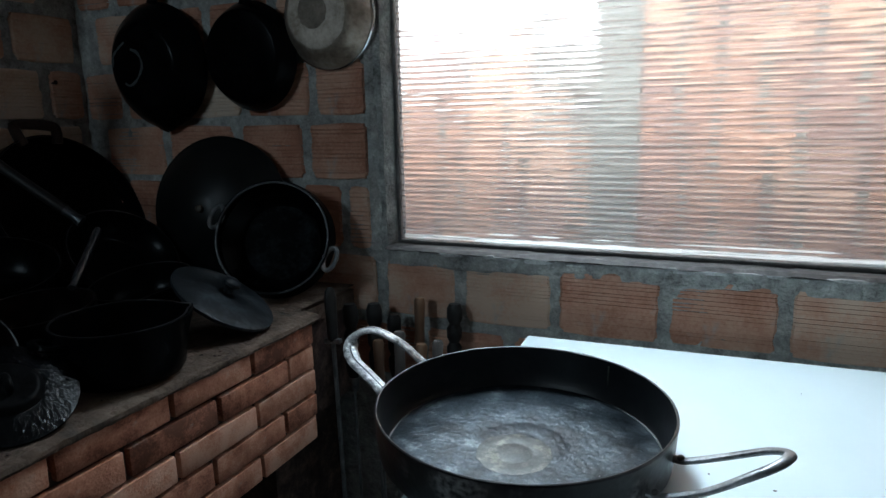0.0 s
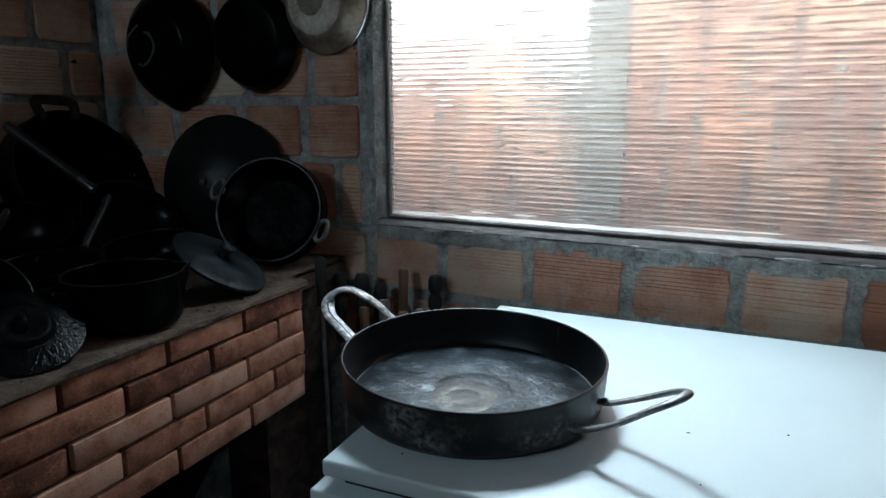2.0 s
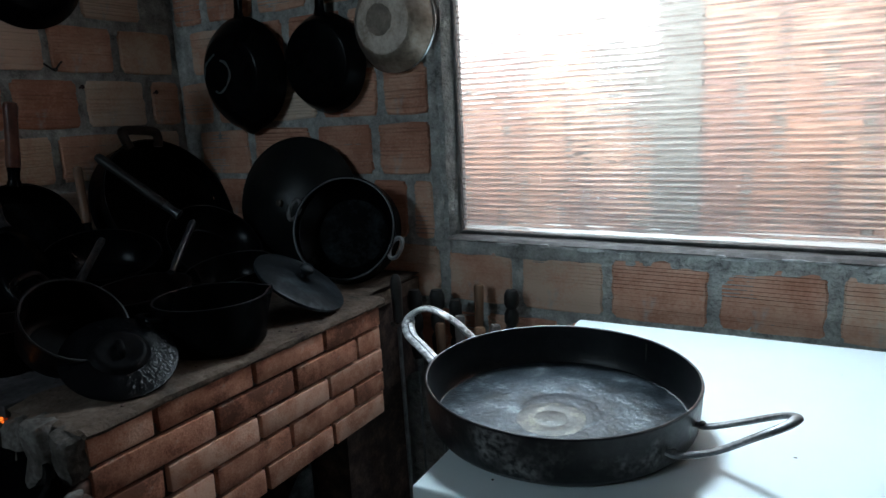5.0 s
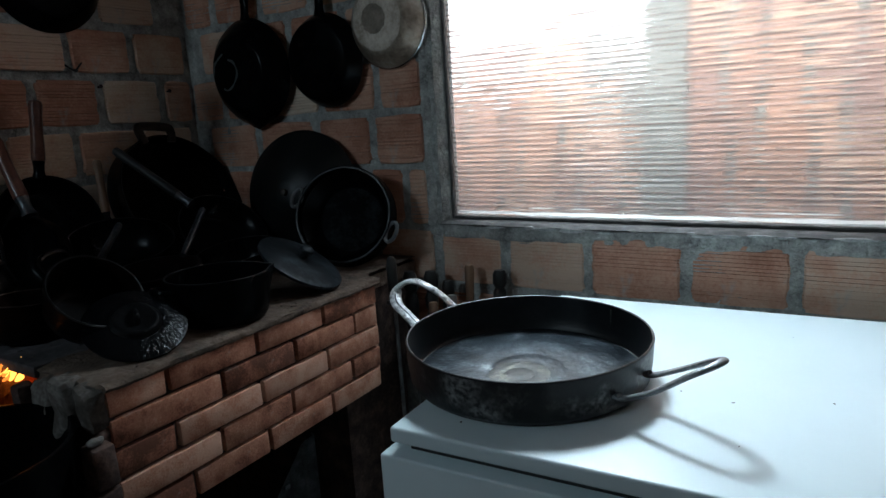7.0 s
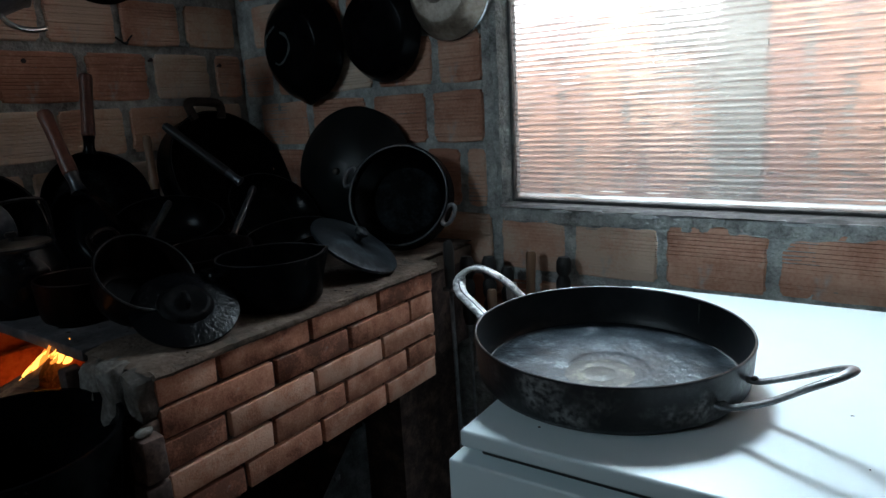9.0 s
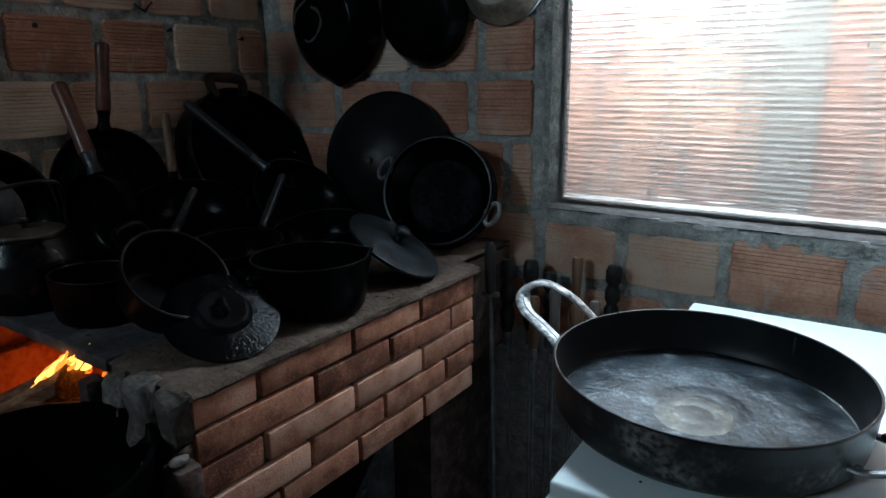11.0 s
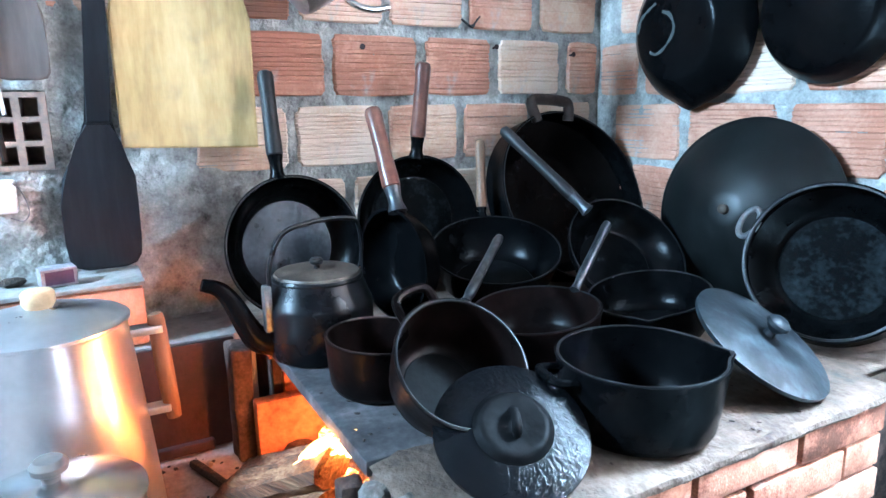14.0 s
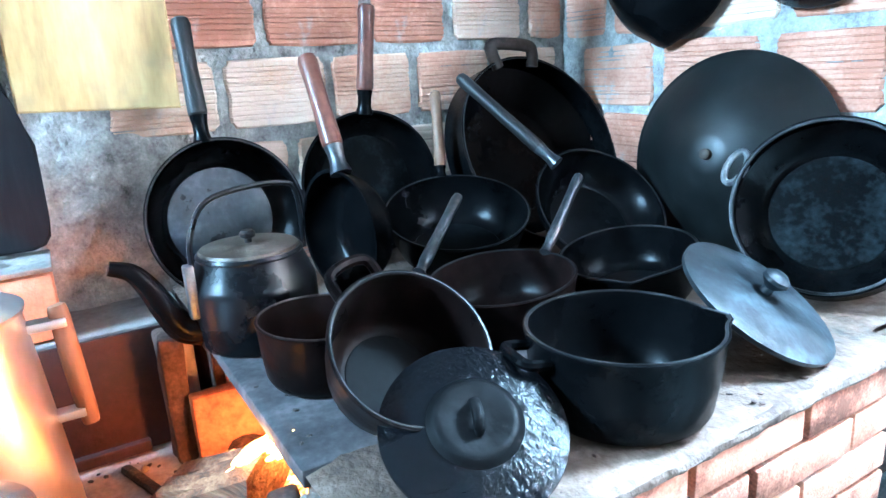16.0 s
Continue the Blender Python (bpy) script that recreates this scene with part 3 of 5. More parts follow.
            lay(wall, pose(0.005 + random.uniform(-0.0015, 0.003), (a + b) / 2, z + h / 2, 0, random.uniform(-0.5, 0.5), 90), ln, h,
                BRICK_PALE if pale or plain or random.random() < 0.25 else BRICK, 4 if plain else 12)
    return wall


def end_on_brick():
    """A six-hole brick set end-on in the wall."""
    y0, z0, y1, z1 = HOLE
    bm = bmesh.new()
    cols = [0.0, 0.009, 0.036, 0.048, 0.075, y1 - y0]
    rows = [0.0, 0.009, 0.041, 0.050, 0.082, 0.091, 0.123, z1 - z0]
    v = {(i, j): bm.verts.new((0.006 + 0.002 * noise.noise((i, j, 3)), y0 + c + 0.002 * noise.noise((i, j, 7)), z0 + r)) for i, c in enumerate(cols) for j, r in enumerate(rows)}
    for i in range(5):
        for j in range(7):
            q = [v[i, j], v[i + 1, j], v[i + 1, j + 1], v[i, j + 1]]
            if i % 2 and j % 2:
                back = [bm.verts.new((-0.095, p.co.y, p.co.z)) for p in q]
                for k in range(4):
                    bm.faces.new((q[k], q[(k + 1) % 4], back[(k + 1) % 4], back[k]))
                bm.faces.new(back)
            else:
                bm.faces.new(q)
    edge = [v[i, 0] for i in range(6)] + [v[5, j] for j in range(1, 8)] + [v[i, 7] for i in range(4, -1, -1)] + [v[0, j] for j in range(6, 0, -1)]
    back = [bm.verts.new((-0.02, p.co.y, p.co.z)) for p in edge]
    for k in range(len(edge)):
        bm.faces.new((edge[k], edge[(k + 1) % len(edge)], back[(k + 1) % len(edge)], back[k]))
    return bm


west = wall_west()
part("hollow_brick", end_on_brick(), HOLLOW, west, "brick laid end-on with six dark holes", smooth=False)

WX0, WX1, WZ0, WZ1 = 0.951, 2.55, 1.052, 2.18


def wall_north():
    bm = bmesh.new()
    for b in ((0.0, 0.014, 0, WX0 - 0.060, 0.14, ROOM_Z), (WX0 - 0.060, 0.014, 0, WX0 - 0.012, 0.056, ROOM_Z), (WX1, 0.014, 0, ROOM_X, 0.14, ROOM_Z), (WX0 - 0.012, 0.014, 0, WX1, 0.14, WZ0 - 0.012), (WX0 - 0.012, 0.014, WZ1, WX1, 0.14, ROOM_Z)):
        box(bm, *b)

    def out(x, z):
        n1, n2 = noise.noise((x * 9, z * 9, 8.3)), noise.noise((x * 40, z * 40, 2.1))
        w = 0.0005 + 0.005 * n1 + 0.0022 * n2
        if z > 1.012 and z < 1.06 and x > 0.95:
            w += 0.007 + 0.004 * n2
        return w
    sheet(bm, lambda u, v, w: (u, -w, v), 0.0, 2.6, 0.66, 1.9, 0.0095, out, lambda u, v: u > WX0 - 0.006 and v > WZ0 - 0.006)
    wall = tagged(part("wall_north", bm, MORTAR, None, smooth=False), "hollow brick wall with thick grey joints under and beside the window", "wall", kind="structure")
    low = [0.72, 0.925, 1.128, 1.345, 1.566, 1.780, 1.985, 2.19, 2.4]
    rows = [(0.887, low, 0.137), (0.735, [0.62, 0.83, 1.03, 1.24, 1.45, 1.66, 1.87, 2.08, 2.3], 0.128),
            (1.040, [0.0, 0.12, 0.30, 0.50, 0.705, 0.832, 0.914], 0.150), (1.205, [0.06, 0.288, 0.530, 0.735, 0.914], 0.13),
            (1.355, [0.0, 0.150, 0.35, 0.555, 0.760, 0.914], 0.122), (1.500, [0.06, 0.26, 0.46, 0.66, 0.86, 0.914], 0.125), (1.645, [0.0, 0.15, 0.35, 0.55, 0.75, 0.914], 0.122)]
    for z, cuts, h in rows:
        for a, b in zip(cuts, cuts[1:]):
            ln = b - a - random.uniform(0.022, 0.032)
            if ln < 0.05:
                continue
            pale = z > 1 and random.random() < 0.14
            lay(wall, pose((a + b) / 2, -0.005 - random.uniform(-0.001, 0.003), z + h / 2, 0, random.uniform(-0.6, 0.6), 0), ln, h, BRICK_PALE if pale else BRICK, 14 if z < 1 else 12)
    return wall


north = wall_north()


def window():
    w = thing("window_1", pose(0, 0, 0), "fixed window with a thin steel frame and horizontally ribbed clear glass", "window", kind="structure")
    bm = bmesh.new()
    t = 0.0075
    for b in ((WX0 + 0.002, 0.034, WZ0 + 0.002, WX0 + 0.002 + t, 0.052, WZ1), (WX1 - t, 0.034, WZ0 + 0.002, WX1, 0.052, WZ1),
              (WX0 + 0.002 + t, 0.034, WZ0 + 0.002, WX1 - t, 0.052, WZ0 + 0.002 + t), (WX0 + 0.002 + t, 0.034, WZ1 - t, WX1 - t, 0.052, WZ1)):
        box(bm, *b, bevel=0.0015, segs=1)
    part("window_frame", bm, FRAME_STEEL, w, "thin rusty grey steel frame")
    # a pane with horizontal ribs of uneven depth inside, flat outside
    bm = bmesh.new()
    x0, x1, z0, z1 = WX0 + 0.0085, WX1 - 0.013, WZ0 + 0.0085, 1.80
    pitch, cols = RIB, 120
    n = int((z1 - z0) / pitch * 7)
    front = []
    for k in range(n + 1):
        z = z0 + (z1 - z0) * k / n
        row = []
        for c in range(cols + 1):
            x = x0 + (x1 - x0) * c / cols
            rib = math.floor(z / pitch)
            amp = 0.00078 * (1 + 1.1 * noise.noise((x * 5.0, rib * 0.71, 2.0)) + 1.2 * noise.noise((x * 21.0, rib * 1.3, 7.0)))
            row.append(bm.verts.new((x, 0.0405 + amp * math.cos(2 * math.pi * z / pitch), z)))
        front.append(row)
    for a, b in zip(front, front[1:]):
        for c in range(cols):
            bm.faces.new((a[c], a[c + 1], b[c + 1], b[c]))
    back = [bm.verts.new(p) for p in ((x0, 0.045, z0), (x1, 0.045, z0), (x1, 0.045, z1), (x0, 0.045, z1))]
    bm.faces.new(back[::-1])
    bm.faces.new(front[0] + [back[1], back[0]])
    bm.faces.new(front[-1] + [back[2], back[3]])
    bm.faces.new([r[0] for r in front] + [back[3], back[0]])
    bm.faces.new([r[-1] for r in front] + [back[2], back[1]])
    pane = part("pane", bm, GLASS, w, "horizontally ribbed clear glass")
    pane.visible_shadow = False
    # white painted sill and reveal outside the glass
    bm = bmesh.new()
    box(bm, WX0 - 0.02, 0.058, WZ0 - 0.05, WX1 + 0.02, 0.105, WZ0 + 0.0135, bevel=0.002)
    part("outer_sill", bm, PLASTIC_WHITE, w, "white painted outer sill")
    bm = bmesh.new()
    box(bm, WX0 - 0.058, 0.058, WZ0 + 0.0140, WX0 + 0.0105, 0.064, WZ1, bevel=0.002)
    part("outer_reveal", bm, PLASTIC_WHITE, w, "white painted outer reveal")
    # mortar slanting in to the frame
    bm = bmesh.new()
    sheet(bm, lambda u, v, h: (WX0 - 0.045 + u - h * 0.6, -0.010 + u * u * 22 - h * 0.8, v), 0.0, 0.0465, WZ0 - 0.012, 1.9, 0.0085, lambda u, v: 0.0025 * noise.noise((u * 40, v * 30, 4.0)) + 0.0014 * noise.noise((u * 120, v * 90, 1.0)))
    part("window_reveal", bm, MORTAR, w, "rough mortar slanting in to the frame", smooth=False)
    # rough cement sill, with the paint flaking along its edge
    bm = bmesh.new()
    sheet(bm, lambda u, v, h: (u, v, WZ0 + h), WX0 - 0.01, WX1, -0.012, 0.075, 0.009, lambda x, y: 0.002 * noise.noise((x * 25, y * 40, 0)) - max(0, -y - 0.002) * 0.7)
    part("window_sill", bm, FRAME_STEEL, w, "uneven cement sill", smooth=False)
    bm = bmesh.new()
    x = WX0
    rng = random.Random(5)
    while x < 2.4:
        ln = rng.uniform(0.015, 0.085)
        hgt = rng.uniform(0.0016, 0.0048)
        if rng.random() < 0.6:
            zc = 1.040 + rng.uniform(-0.004, 0.006)
            pts = [(x + ln * math.cos(a) * 0.5 * rng.uniform(0.7, 1.1), zc + hgt * math.sin(a) * rng.uniform(0.6, 1.1)) for a in [k * math.pi / 4 + 0.3 for k in range(8)]]
            front = [bm.verts.new((px, -0.0145, pz)) for px, pz in pts]
            back = [bm.verts.new((px, -0.006, pz)) for px, pz in pts]
            bm.faces.new(front)
            for k in range(8):
                bm.faces.new((front[k], front[(k + 1) % 8], back[(k + 1) % 8], back[k]))
        x += ln
    part("flaking_paint", bm, CHIPPED, w, "flakes of old white paint", smooth=False)
    return w


window()

# ---- outside, behind the glass ----
slab("ground", [(-400, 0.16, -0.35, 400, 600, -0.3), (-400, -600, -0.35, 400, ROOM_Y - 0.15, -0.3), (-400, ROOM_Y - 0.15, -0.35, -0.2, 0.16, -0.3), (ROOM_X + 0.15, ROOM_Y - 0.15, -0.35, 400, 0.16, -0.3)],
     GROUND, "pale concrete ground outside the kitchen", "ground")
bm = bmesh.new()
for k in range(24):
    a0, a1 = math.pi * (0.08 + 0.84 * k / 24), math.pi * (0.08 + 0.84 * (k + 1) / 24)
    bm.faces.new([bm.verts.new((150 * math.cos(a), 150 * math.sin(a), z)) for a, z in ((a0, -0.3), (a1, -0.3), (a1, 160), (a0, 160))])
tagged(part("backdrop", bm, OVERCAST), "bright white overcast sky in the distance", "sky", kind="structure")
OUT_Y = 0.75
neighbour = slab("neighbour_wall", [(-1.6, OUT_Y + 0.012, -0.3, 1.276, OUT_Y + 0.14, 1.50), (1.409, OUT_Y + 0.012, -0.3, 4.6, OUT_Y + 0.14, 3.0)], MORTAR,
                 "neighbouring wall of bare orange hollow bricks, lower on one side", "wall")
slab("column", [(1.276, OUT_Y - 0.004, -0.3, 1.409, OUT_Y + 0.16, 3.0)], COLUMN, "pale grey concrete column in the neighbouring wall", "column")


# ---- the brick stove ----
SX, SY0, SY1, STOP = 0.895, -0.945, -0.245, 0.952


def stove():
    s = thing("wood_stove", pose(0.45, -0.5, 0), "brick wood-burning stove with a sooty cement top and a burning fire", "stove")
    inv = s.matrix_world.inverted()

    def add(name, bm, mat, label="", smooth=False):
        ob = part(name, bm, mat, s, label, smooth)
        ob.matrix_parent_inverse = inv
        return ob
    # end walls and back wall of the wood store
    for b in ((0.02, SY1 - 0.04, 0.0, 0.80, -0.02, 0.69), (0.02, SY0, 0.0, 0.86, SY0 + 0.13, 0.69), (0.02, SY0 + 0.13, 0.0, 0.10, SY1 - 0.04, 0.69)):
        bm = bmesh.new()
        box(bm, *b)
        add("base_wall", bm, SOOT_SHADE, "dark brown wall of the wood store")
    # core round the firebox, coloured dark in place of shade behind the tools
    bm = bmesh.new()
    box(bm, 0.02, -0.62, 0.682, SX - 0.0085, -0.26, 0.905)
    box(bm, 0.02, -0.26, 0.69, SX - 0.05, -0.02, 0.905)
    box(bm, 0.70, SY0 + 0.014, 0.682, SX - 0.0085, -0.62, 0.905)
    box(bm, 0.02, SY0 + 0.014, 0.69, 0.20, -0.62, 0.905)
    add("core", bm, SOOT_SHADE, "mortar core coloured dark in place of shade")
    bm = bmesh.new()
    box(bm, 0.20, SY0 + 0.02, 0.69, 0.70, -0.62, 0.735)
    box(bm, 0.20, -0.63, 0.735, 0.70, -0.62, 0.905)
    box(bm, 0.20, SY0 + 0.03, 0.735, 0.212, -0.63, 0.905)
    box(bm, 0.688, SY0 + 0.03, 0.735, 0.70, -0.63, 0.905)
    add("firebox", bm, FIREBRICK, "fire-lit brick lining")
    bm = bmesh.new()
    box(bm, 0.262, -0.984, 0.736, 0.292, -0.72, 0.852, bevel=0.004)
    noisy(bm, 0.002, 40)
    add("lining_brick", bm, FIREBRICK, "orange firebrick standing beside the fire", smooth=True)
    # worn cement top
    bm = bmesh.new()

    def top(x, y):
        edge = min(SX + 0.006 - x, y - SY0 + 0.006) if y < SY1 + 0.2 else SX - x
        return 0.0035 * noise.noise((x * 14, y * 14, 0)) + 0.0015 * noise.noise((x * 60, y * 60, 4)) - 0.006 * math.exp(-max(edge, 0) / 0.010)
    inside = lambda x, y: 0.24 < x < 0.70 and y < -0.60 or x > 0.848 and y > SY1 + 0.012
    sheet(bm, lambda u, v, h: (u, v, 0.950 + h), 0.0, SX + 0.004, SY0 - 0.004, 0.0, 0.0095, top, inside)
    for b in ((0.0, SY0, 0.905, 0.235, -0.60, 0.943), (0.70, SY0, 0.905, SX - 0.013, -0.60, 0.940), (0.0, -0.60, 0.905, SX - 0.013, SY1, 0.940), (0.0, SY1, 0.905, 0.848, 0.0, 0.940)):
        box(bm, *b)
    add("top", bm, STOVE_TOP, "worn cement top with rounded edges", smooth=True)
    bm = bmesh.new()
    box(bm, 0.235, -0.953, 0.930, 0.712, -0.60, 0.952, bevel=0.005)
    add("hotplate", bm, PLATE, "thick dusty grey iron plate over the fire", smooth=True)
    # rough lip of the top over the facing bricks
    bm = bmesh.new()
    n = 70
    ring = [(-0.026, 0.9435), (-0.004, 0.9475), (0.0045, 0.9440), (0.0065, 0.9385), (0.0040, 0.9335), (-0.006, 0.9315), (-0.026, 0.9330)]
    rows = []
    for k in range(n + 1):
        y = SY0 + 0.002 + (SY1 + 0.008 - SY0) * k / n
        rows.append([bm.verts.new((SX + u + 0.0035 * noise.noise((y * 30, v * 90, 2.0)), y, v + 0.0028 * noise.noise((y * 26, u * 120, 7.0)) + 0.0015 * noise.noise((y * 90, u * 60, 1.0)))) for u, v in ring])
    for a, b in zip(rows, rows[1:]):
        for k in range(len(ring)):
            q = (k + 1) % len(ring)
            bm.faces.new((a[k], a[q], b[q], b[k]))
    bm.faces.new(rows[0])
    bm.faces.new(rows[-1][::-1])
    add("top_lip", bm, STOVE_TOP, "crumbling sooty cement edge", smooth=True)
    # broken cement corner beside the fire; low lumps coloured dark for a shaded gap
    for b in ((0.708, -0.966, 0.845, 0.768, -0.925, 0.940), (0.774, -0.972, 0.850, 0.832, -0.925, 0.946), (0.838, -0.966, 0.872, 0.893, -0.930, 0.942), (0.715, -0.962, 0.732, 0.80, -0.925, 0.85), (0.80, -0.966, 0.732, 0.893, -0.930, 0.875)):
        bm = bmesh.new()
        box(bm, *b, bevel=0.012, segs=2)
        bmesh.ops.subdivide_edges(bm, edges=bm.edges[:], cuts=2, use_grid_fill=True)
        noisy(bm, 0.010, 26)
        noisy(bm, 0.004, 80)
        add("cement_lump", bm, SOOT_SHADE if b[2] < 0.8 else PALE_CEMENT, "low lump coloured dark for a shaded gap" if b[2] < 0.8 else "crumbling pale cement", smooth=True)
    bm = bmesh.new()
    box(bm, 0.680, -0.982, 0.731, 0.712, -0.952, 0.926, bevel=0.006)
    noisy(bm, 0.003, 40)
    add("side_brick", bm, SOOT_SHADE, "brown sooty brick beside the fire", smooth=True)
    # facing bricks: five courses on the long face
    pitch, h = 0.0525, 0.0468
    z = 0.6755
    cache = {}

    def face_mesh(ln, k):
        key = (round(ln, 3), k)
        if key not in cache:
            rng = random.Random(int(ln * 1000) + k)
            bmf = bmesh.new()
            box(bmf, -ln / 2, -0.02, -h / 2, ln / 2, 0.016, h / 2, bevel=0.0035, segs=2)
            for v in bmf.verts:
                v.co += 0.0016 * noise.noise_vector(v.co * 60 + Vector((k * 3.1, 0, 0)))
            cache[key] = mesh_from("facing_brick", bmf, FACING, smooth=True)
        return cache[key]
    rows = {0: [-0.945, -0.805, -0.627, -0.437, -0.255], 1: [-0.945, -0.739, -0.555, -0.360, -0.25], 2: [-0.945, -0.828, -0.632, -0.438, -0.25],
            3: [-0.945, -0.722, -0.533, -0.339, -0.25], 4: [-0.945, -0.832, -0.632, -0.441, -0.25]}
    for r, cuts in rows.items():
        zc = z + 0.0049 + r * pitch + h / 2
        for a, b in zip(cuts, cuts[1:]):
            ob = new("facing_brick", face_mesh(b - a - 0.0085, random.randrange(3)))
            ob.parent, ob.matrix_parent_inverse = s, inv
            ob.matrix_basis = pose(SX - 0.014 + random.uniform(-0.001, 0.002), (a + b) / 2, zc, 0, 0, -90 + random.uniform(-0.3, 0.3))
        ob = new("facing_brick", face_mesh(0.09, r % 3))
        ob.parent, ob.matrix_parent_inverse = s, inv
        ob.matrix_basis = pose(SX - 0.058, SY1 + 0.004 - 0.012, zc, 0, 0, 0)
    return s


STOVE = stove()


def hearth():
    h = thing("hearth", pose(0.45, -1.3, 0), "low cement hearth built against the stove with a rusty back plate", "hearth", kind="structure")
    inv = h.matrix_world.inverted()
    bm = bmesh.new()
    box(bm, 0.0, -1.9, 0.0, 0.93, SY0 - 0.003, 0.716)
    sheet(bm, lambda u, v, w: (u, v, 0.728 + w), 0.0, 0.94, -1.9, SY0 + 0.02, 0.012, lambda x, y: 0.002 * noise.noise((x * 18, y * 18, 3)))
    o = part("slab", bm, HEARTH, h, smooth=False)
    o.matrix_parent_inverse = inv
    bm = bmesh.new()
    box(bm, 0.0, -1.9, 0.729, 0.160, -0.950, 0.940, bevel=0.006)
    o = part("ledge", bm, CEMENT, h, "rough cement ledge")
    o.matrix_parent_inverse = inv
    bm = bmesh.new()
    box(bm, 0.163, -1.34, 0.732, 0.170, -0.990, 0.936, bevel=0.002)
    box(bm, 0.163, -1.34, 0.732, 0.182, -1.040, 0.752, bevel=0.003)
    o = part("back_plate", bm, RUST, h, "dark red rusty iron plate")
    o.matrix_parent_inverse = inv
    bm = bmesh.new()
    box(bm, 0.188, -1.012, 0.729, 0.256, -0.978, 0.940, bevel=0.006)
    bmesh.ops.subdivide_edges(bm, edges=bm.edges[:], cuts=3, use_grid_fill=True)
    noisy(bm, 0.006, 30)
    o = part("post", bm, SOOT_SHADE, h, "sooty brick post beside the fire")
    o.matrix_parent_inverse = inv
    # kerb bricks in the dark brick tone, in place of shade on plain brick
    for z0, z1, dy in ((0.729, 0.797, 0.0), (0.801, 0.868, 0.004)):
        bm = bmesh.new()
        box(bm, 0.897, -0.999 + dy, z0, 0.936, -0.960, z1, bevel=0.004)
        bmesh.ops.subdivide_edges(bm, edges=bm.edges[:], cuts=1, use_grid_fill=True)
        noisy(bm, 0.003, 45)
        o = part("kerb_brick", bm, SOOT_SHADE, h, "brown brick standing beside the stew pot")
        o.matrix_parent_inverse = inv
    return h


hearth()


# ---- pots, pans and lids ----
def pot(name, c, n, R, depth, label, category, Rb=None, mat=IRON, toward=(1, 0, 0), wall=0.004, lip=None, lugs=(), group="", inner=None, flare=0.0, belly=0.0, rim=None):
    """A round vessel whose rim has its centre at c and faces n. Its local origin is the middle of its base; lugs are angles of loop handles."""
    n = Vector(n).normalized()
    Rb = Rb or R * 0.86
    m = stand(Vector(c) - depth * n, n, toward)
    t = thing(name, m, label, category, group)
    bm = bmesh.new()
    f = 0.012 if depth > 0.05 else 0.006
    prof = [(0, 0), (Rb * 0.6, 0.0), (Rb - f, 0.0), (Rb - f * 0.3, f * 0.3), (Rb + (R - Rb) * 0.12, f), (Rb + (R - Rb) * 0.6 + belly, depth * 0.5), (R - flare, depth - 0.006), (R + 0.001, depth - 0.004),
            (R + 0.0015, depth - 0.0005), (R - 0.001, depth), (R - wall, depth - 0.001), (R - wall - 0.0005 - flare, depth - 0.008), (Rb + (R - Rb) * 0.6 + belly - wall, depth * 0.5),
            (Rb + (R - Rb) * 0.12 - wall, f + wall), (Rb - f * 0.4 - wall, f * 0.4 + wall), (Rb - f - wall, wall), (Rb * 0.5, wall), (0, wall)]
    lathe(bm, prof, 56, lip=(lip, 0.16, 0.012, 6, 11) if lip is not None else None)
    body = part("body", bm, mat, t)
    # ring of paler colour for the highlight along the worn rim
    if rim:
        bm = bmesh.new()
        lathe(bm, [(R - wall + 0.0006, depth - 0.0014), (R - wall + 0.0010, depth + 0.0004), (R - wall * 0.55, depth + 0.0009), (R - wall * 0.25, depth + 0.0008), (R - wall * 0.2, depth - 0.0004)], 56,
              lip=(lip, 0.16, 0.012, 0, 4) if lip is not None else None)
        part("rim", bm, rim, body, "worn rim with its highlight line coloured in")
    if inner:
        bm = bmesh.new()
        lathe(bm, [(0, wall + 0.0012), (Rb - f - wall - 0.004, wall + 0.0012), (Rb - f - wall - 0.003, wall + 0.0004)], 48)
        part("cooking_surface", bm, inner, body, "greyish worn cooking surface")
    for a in lugs:
        bm = bmesh.new()
        ca, sa = math.cos(a), math.sin(a)
        loc = lambda r, s, z: (r * ca - s * sa, r * sa + s * ca, z)
        w, z0 = 0.026, depth - 0.016
        sweep(bm, smooth_path([loc(R - 0.004, -w, z0), loc(R + 0.018, -w * 0.95, z0 + 0.003), loc(R + 0.025, -w * 0.45, z0 + 0.006), loc(R + 0.025, w * 0.45, z0 + 0.006),
                               loc(R + 0.018, w * 0.95, z0 + 0.003), loc(R - 0.004, w, z0)], 20), 0.0058, 8)
        part("lug_handle", bm, mat, t)
    return t, m


def grip(t, m, a, b, mat, r=0.010, neck=0.25, neck_mat=IRON, name="handle", label="", flat=1.0, taper=0.9):
    """A long handle from a to b (places in the room): an iron neck, and a grip of its own material."""
    inv = m.inverted()
    a, b = inv @ Vector(a), inv @ Vector(b)
    d = b - a
    j = a + d * neck
    bm = bmesh.new()
    sweep(bm, [a - d * 0.02, a + d * neck * 0.3, a + d * neck * 0.7, j + d * 0.01], [r * 1.1, r * 0.80, r * 0.80, r * 0.95], 10, flat)
    part("handle_neck", bm, neck_mat, t)
    bm = bmesh.new()
    ks = [0, 0.03, 0.12, 0.4, 0.7, 0.92, 0.98, 1.0]
    rs = [0.75, 1.0, 1.0, 0.92, taper, 1.0, 0.85, 0.5]
    sweep(bm, [j + (b - j) * k for k in ks], [r * k for k in rs], 12, flat)
    part(name, bm, mat, t, label)


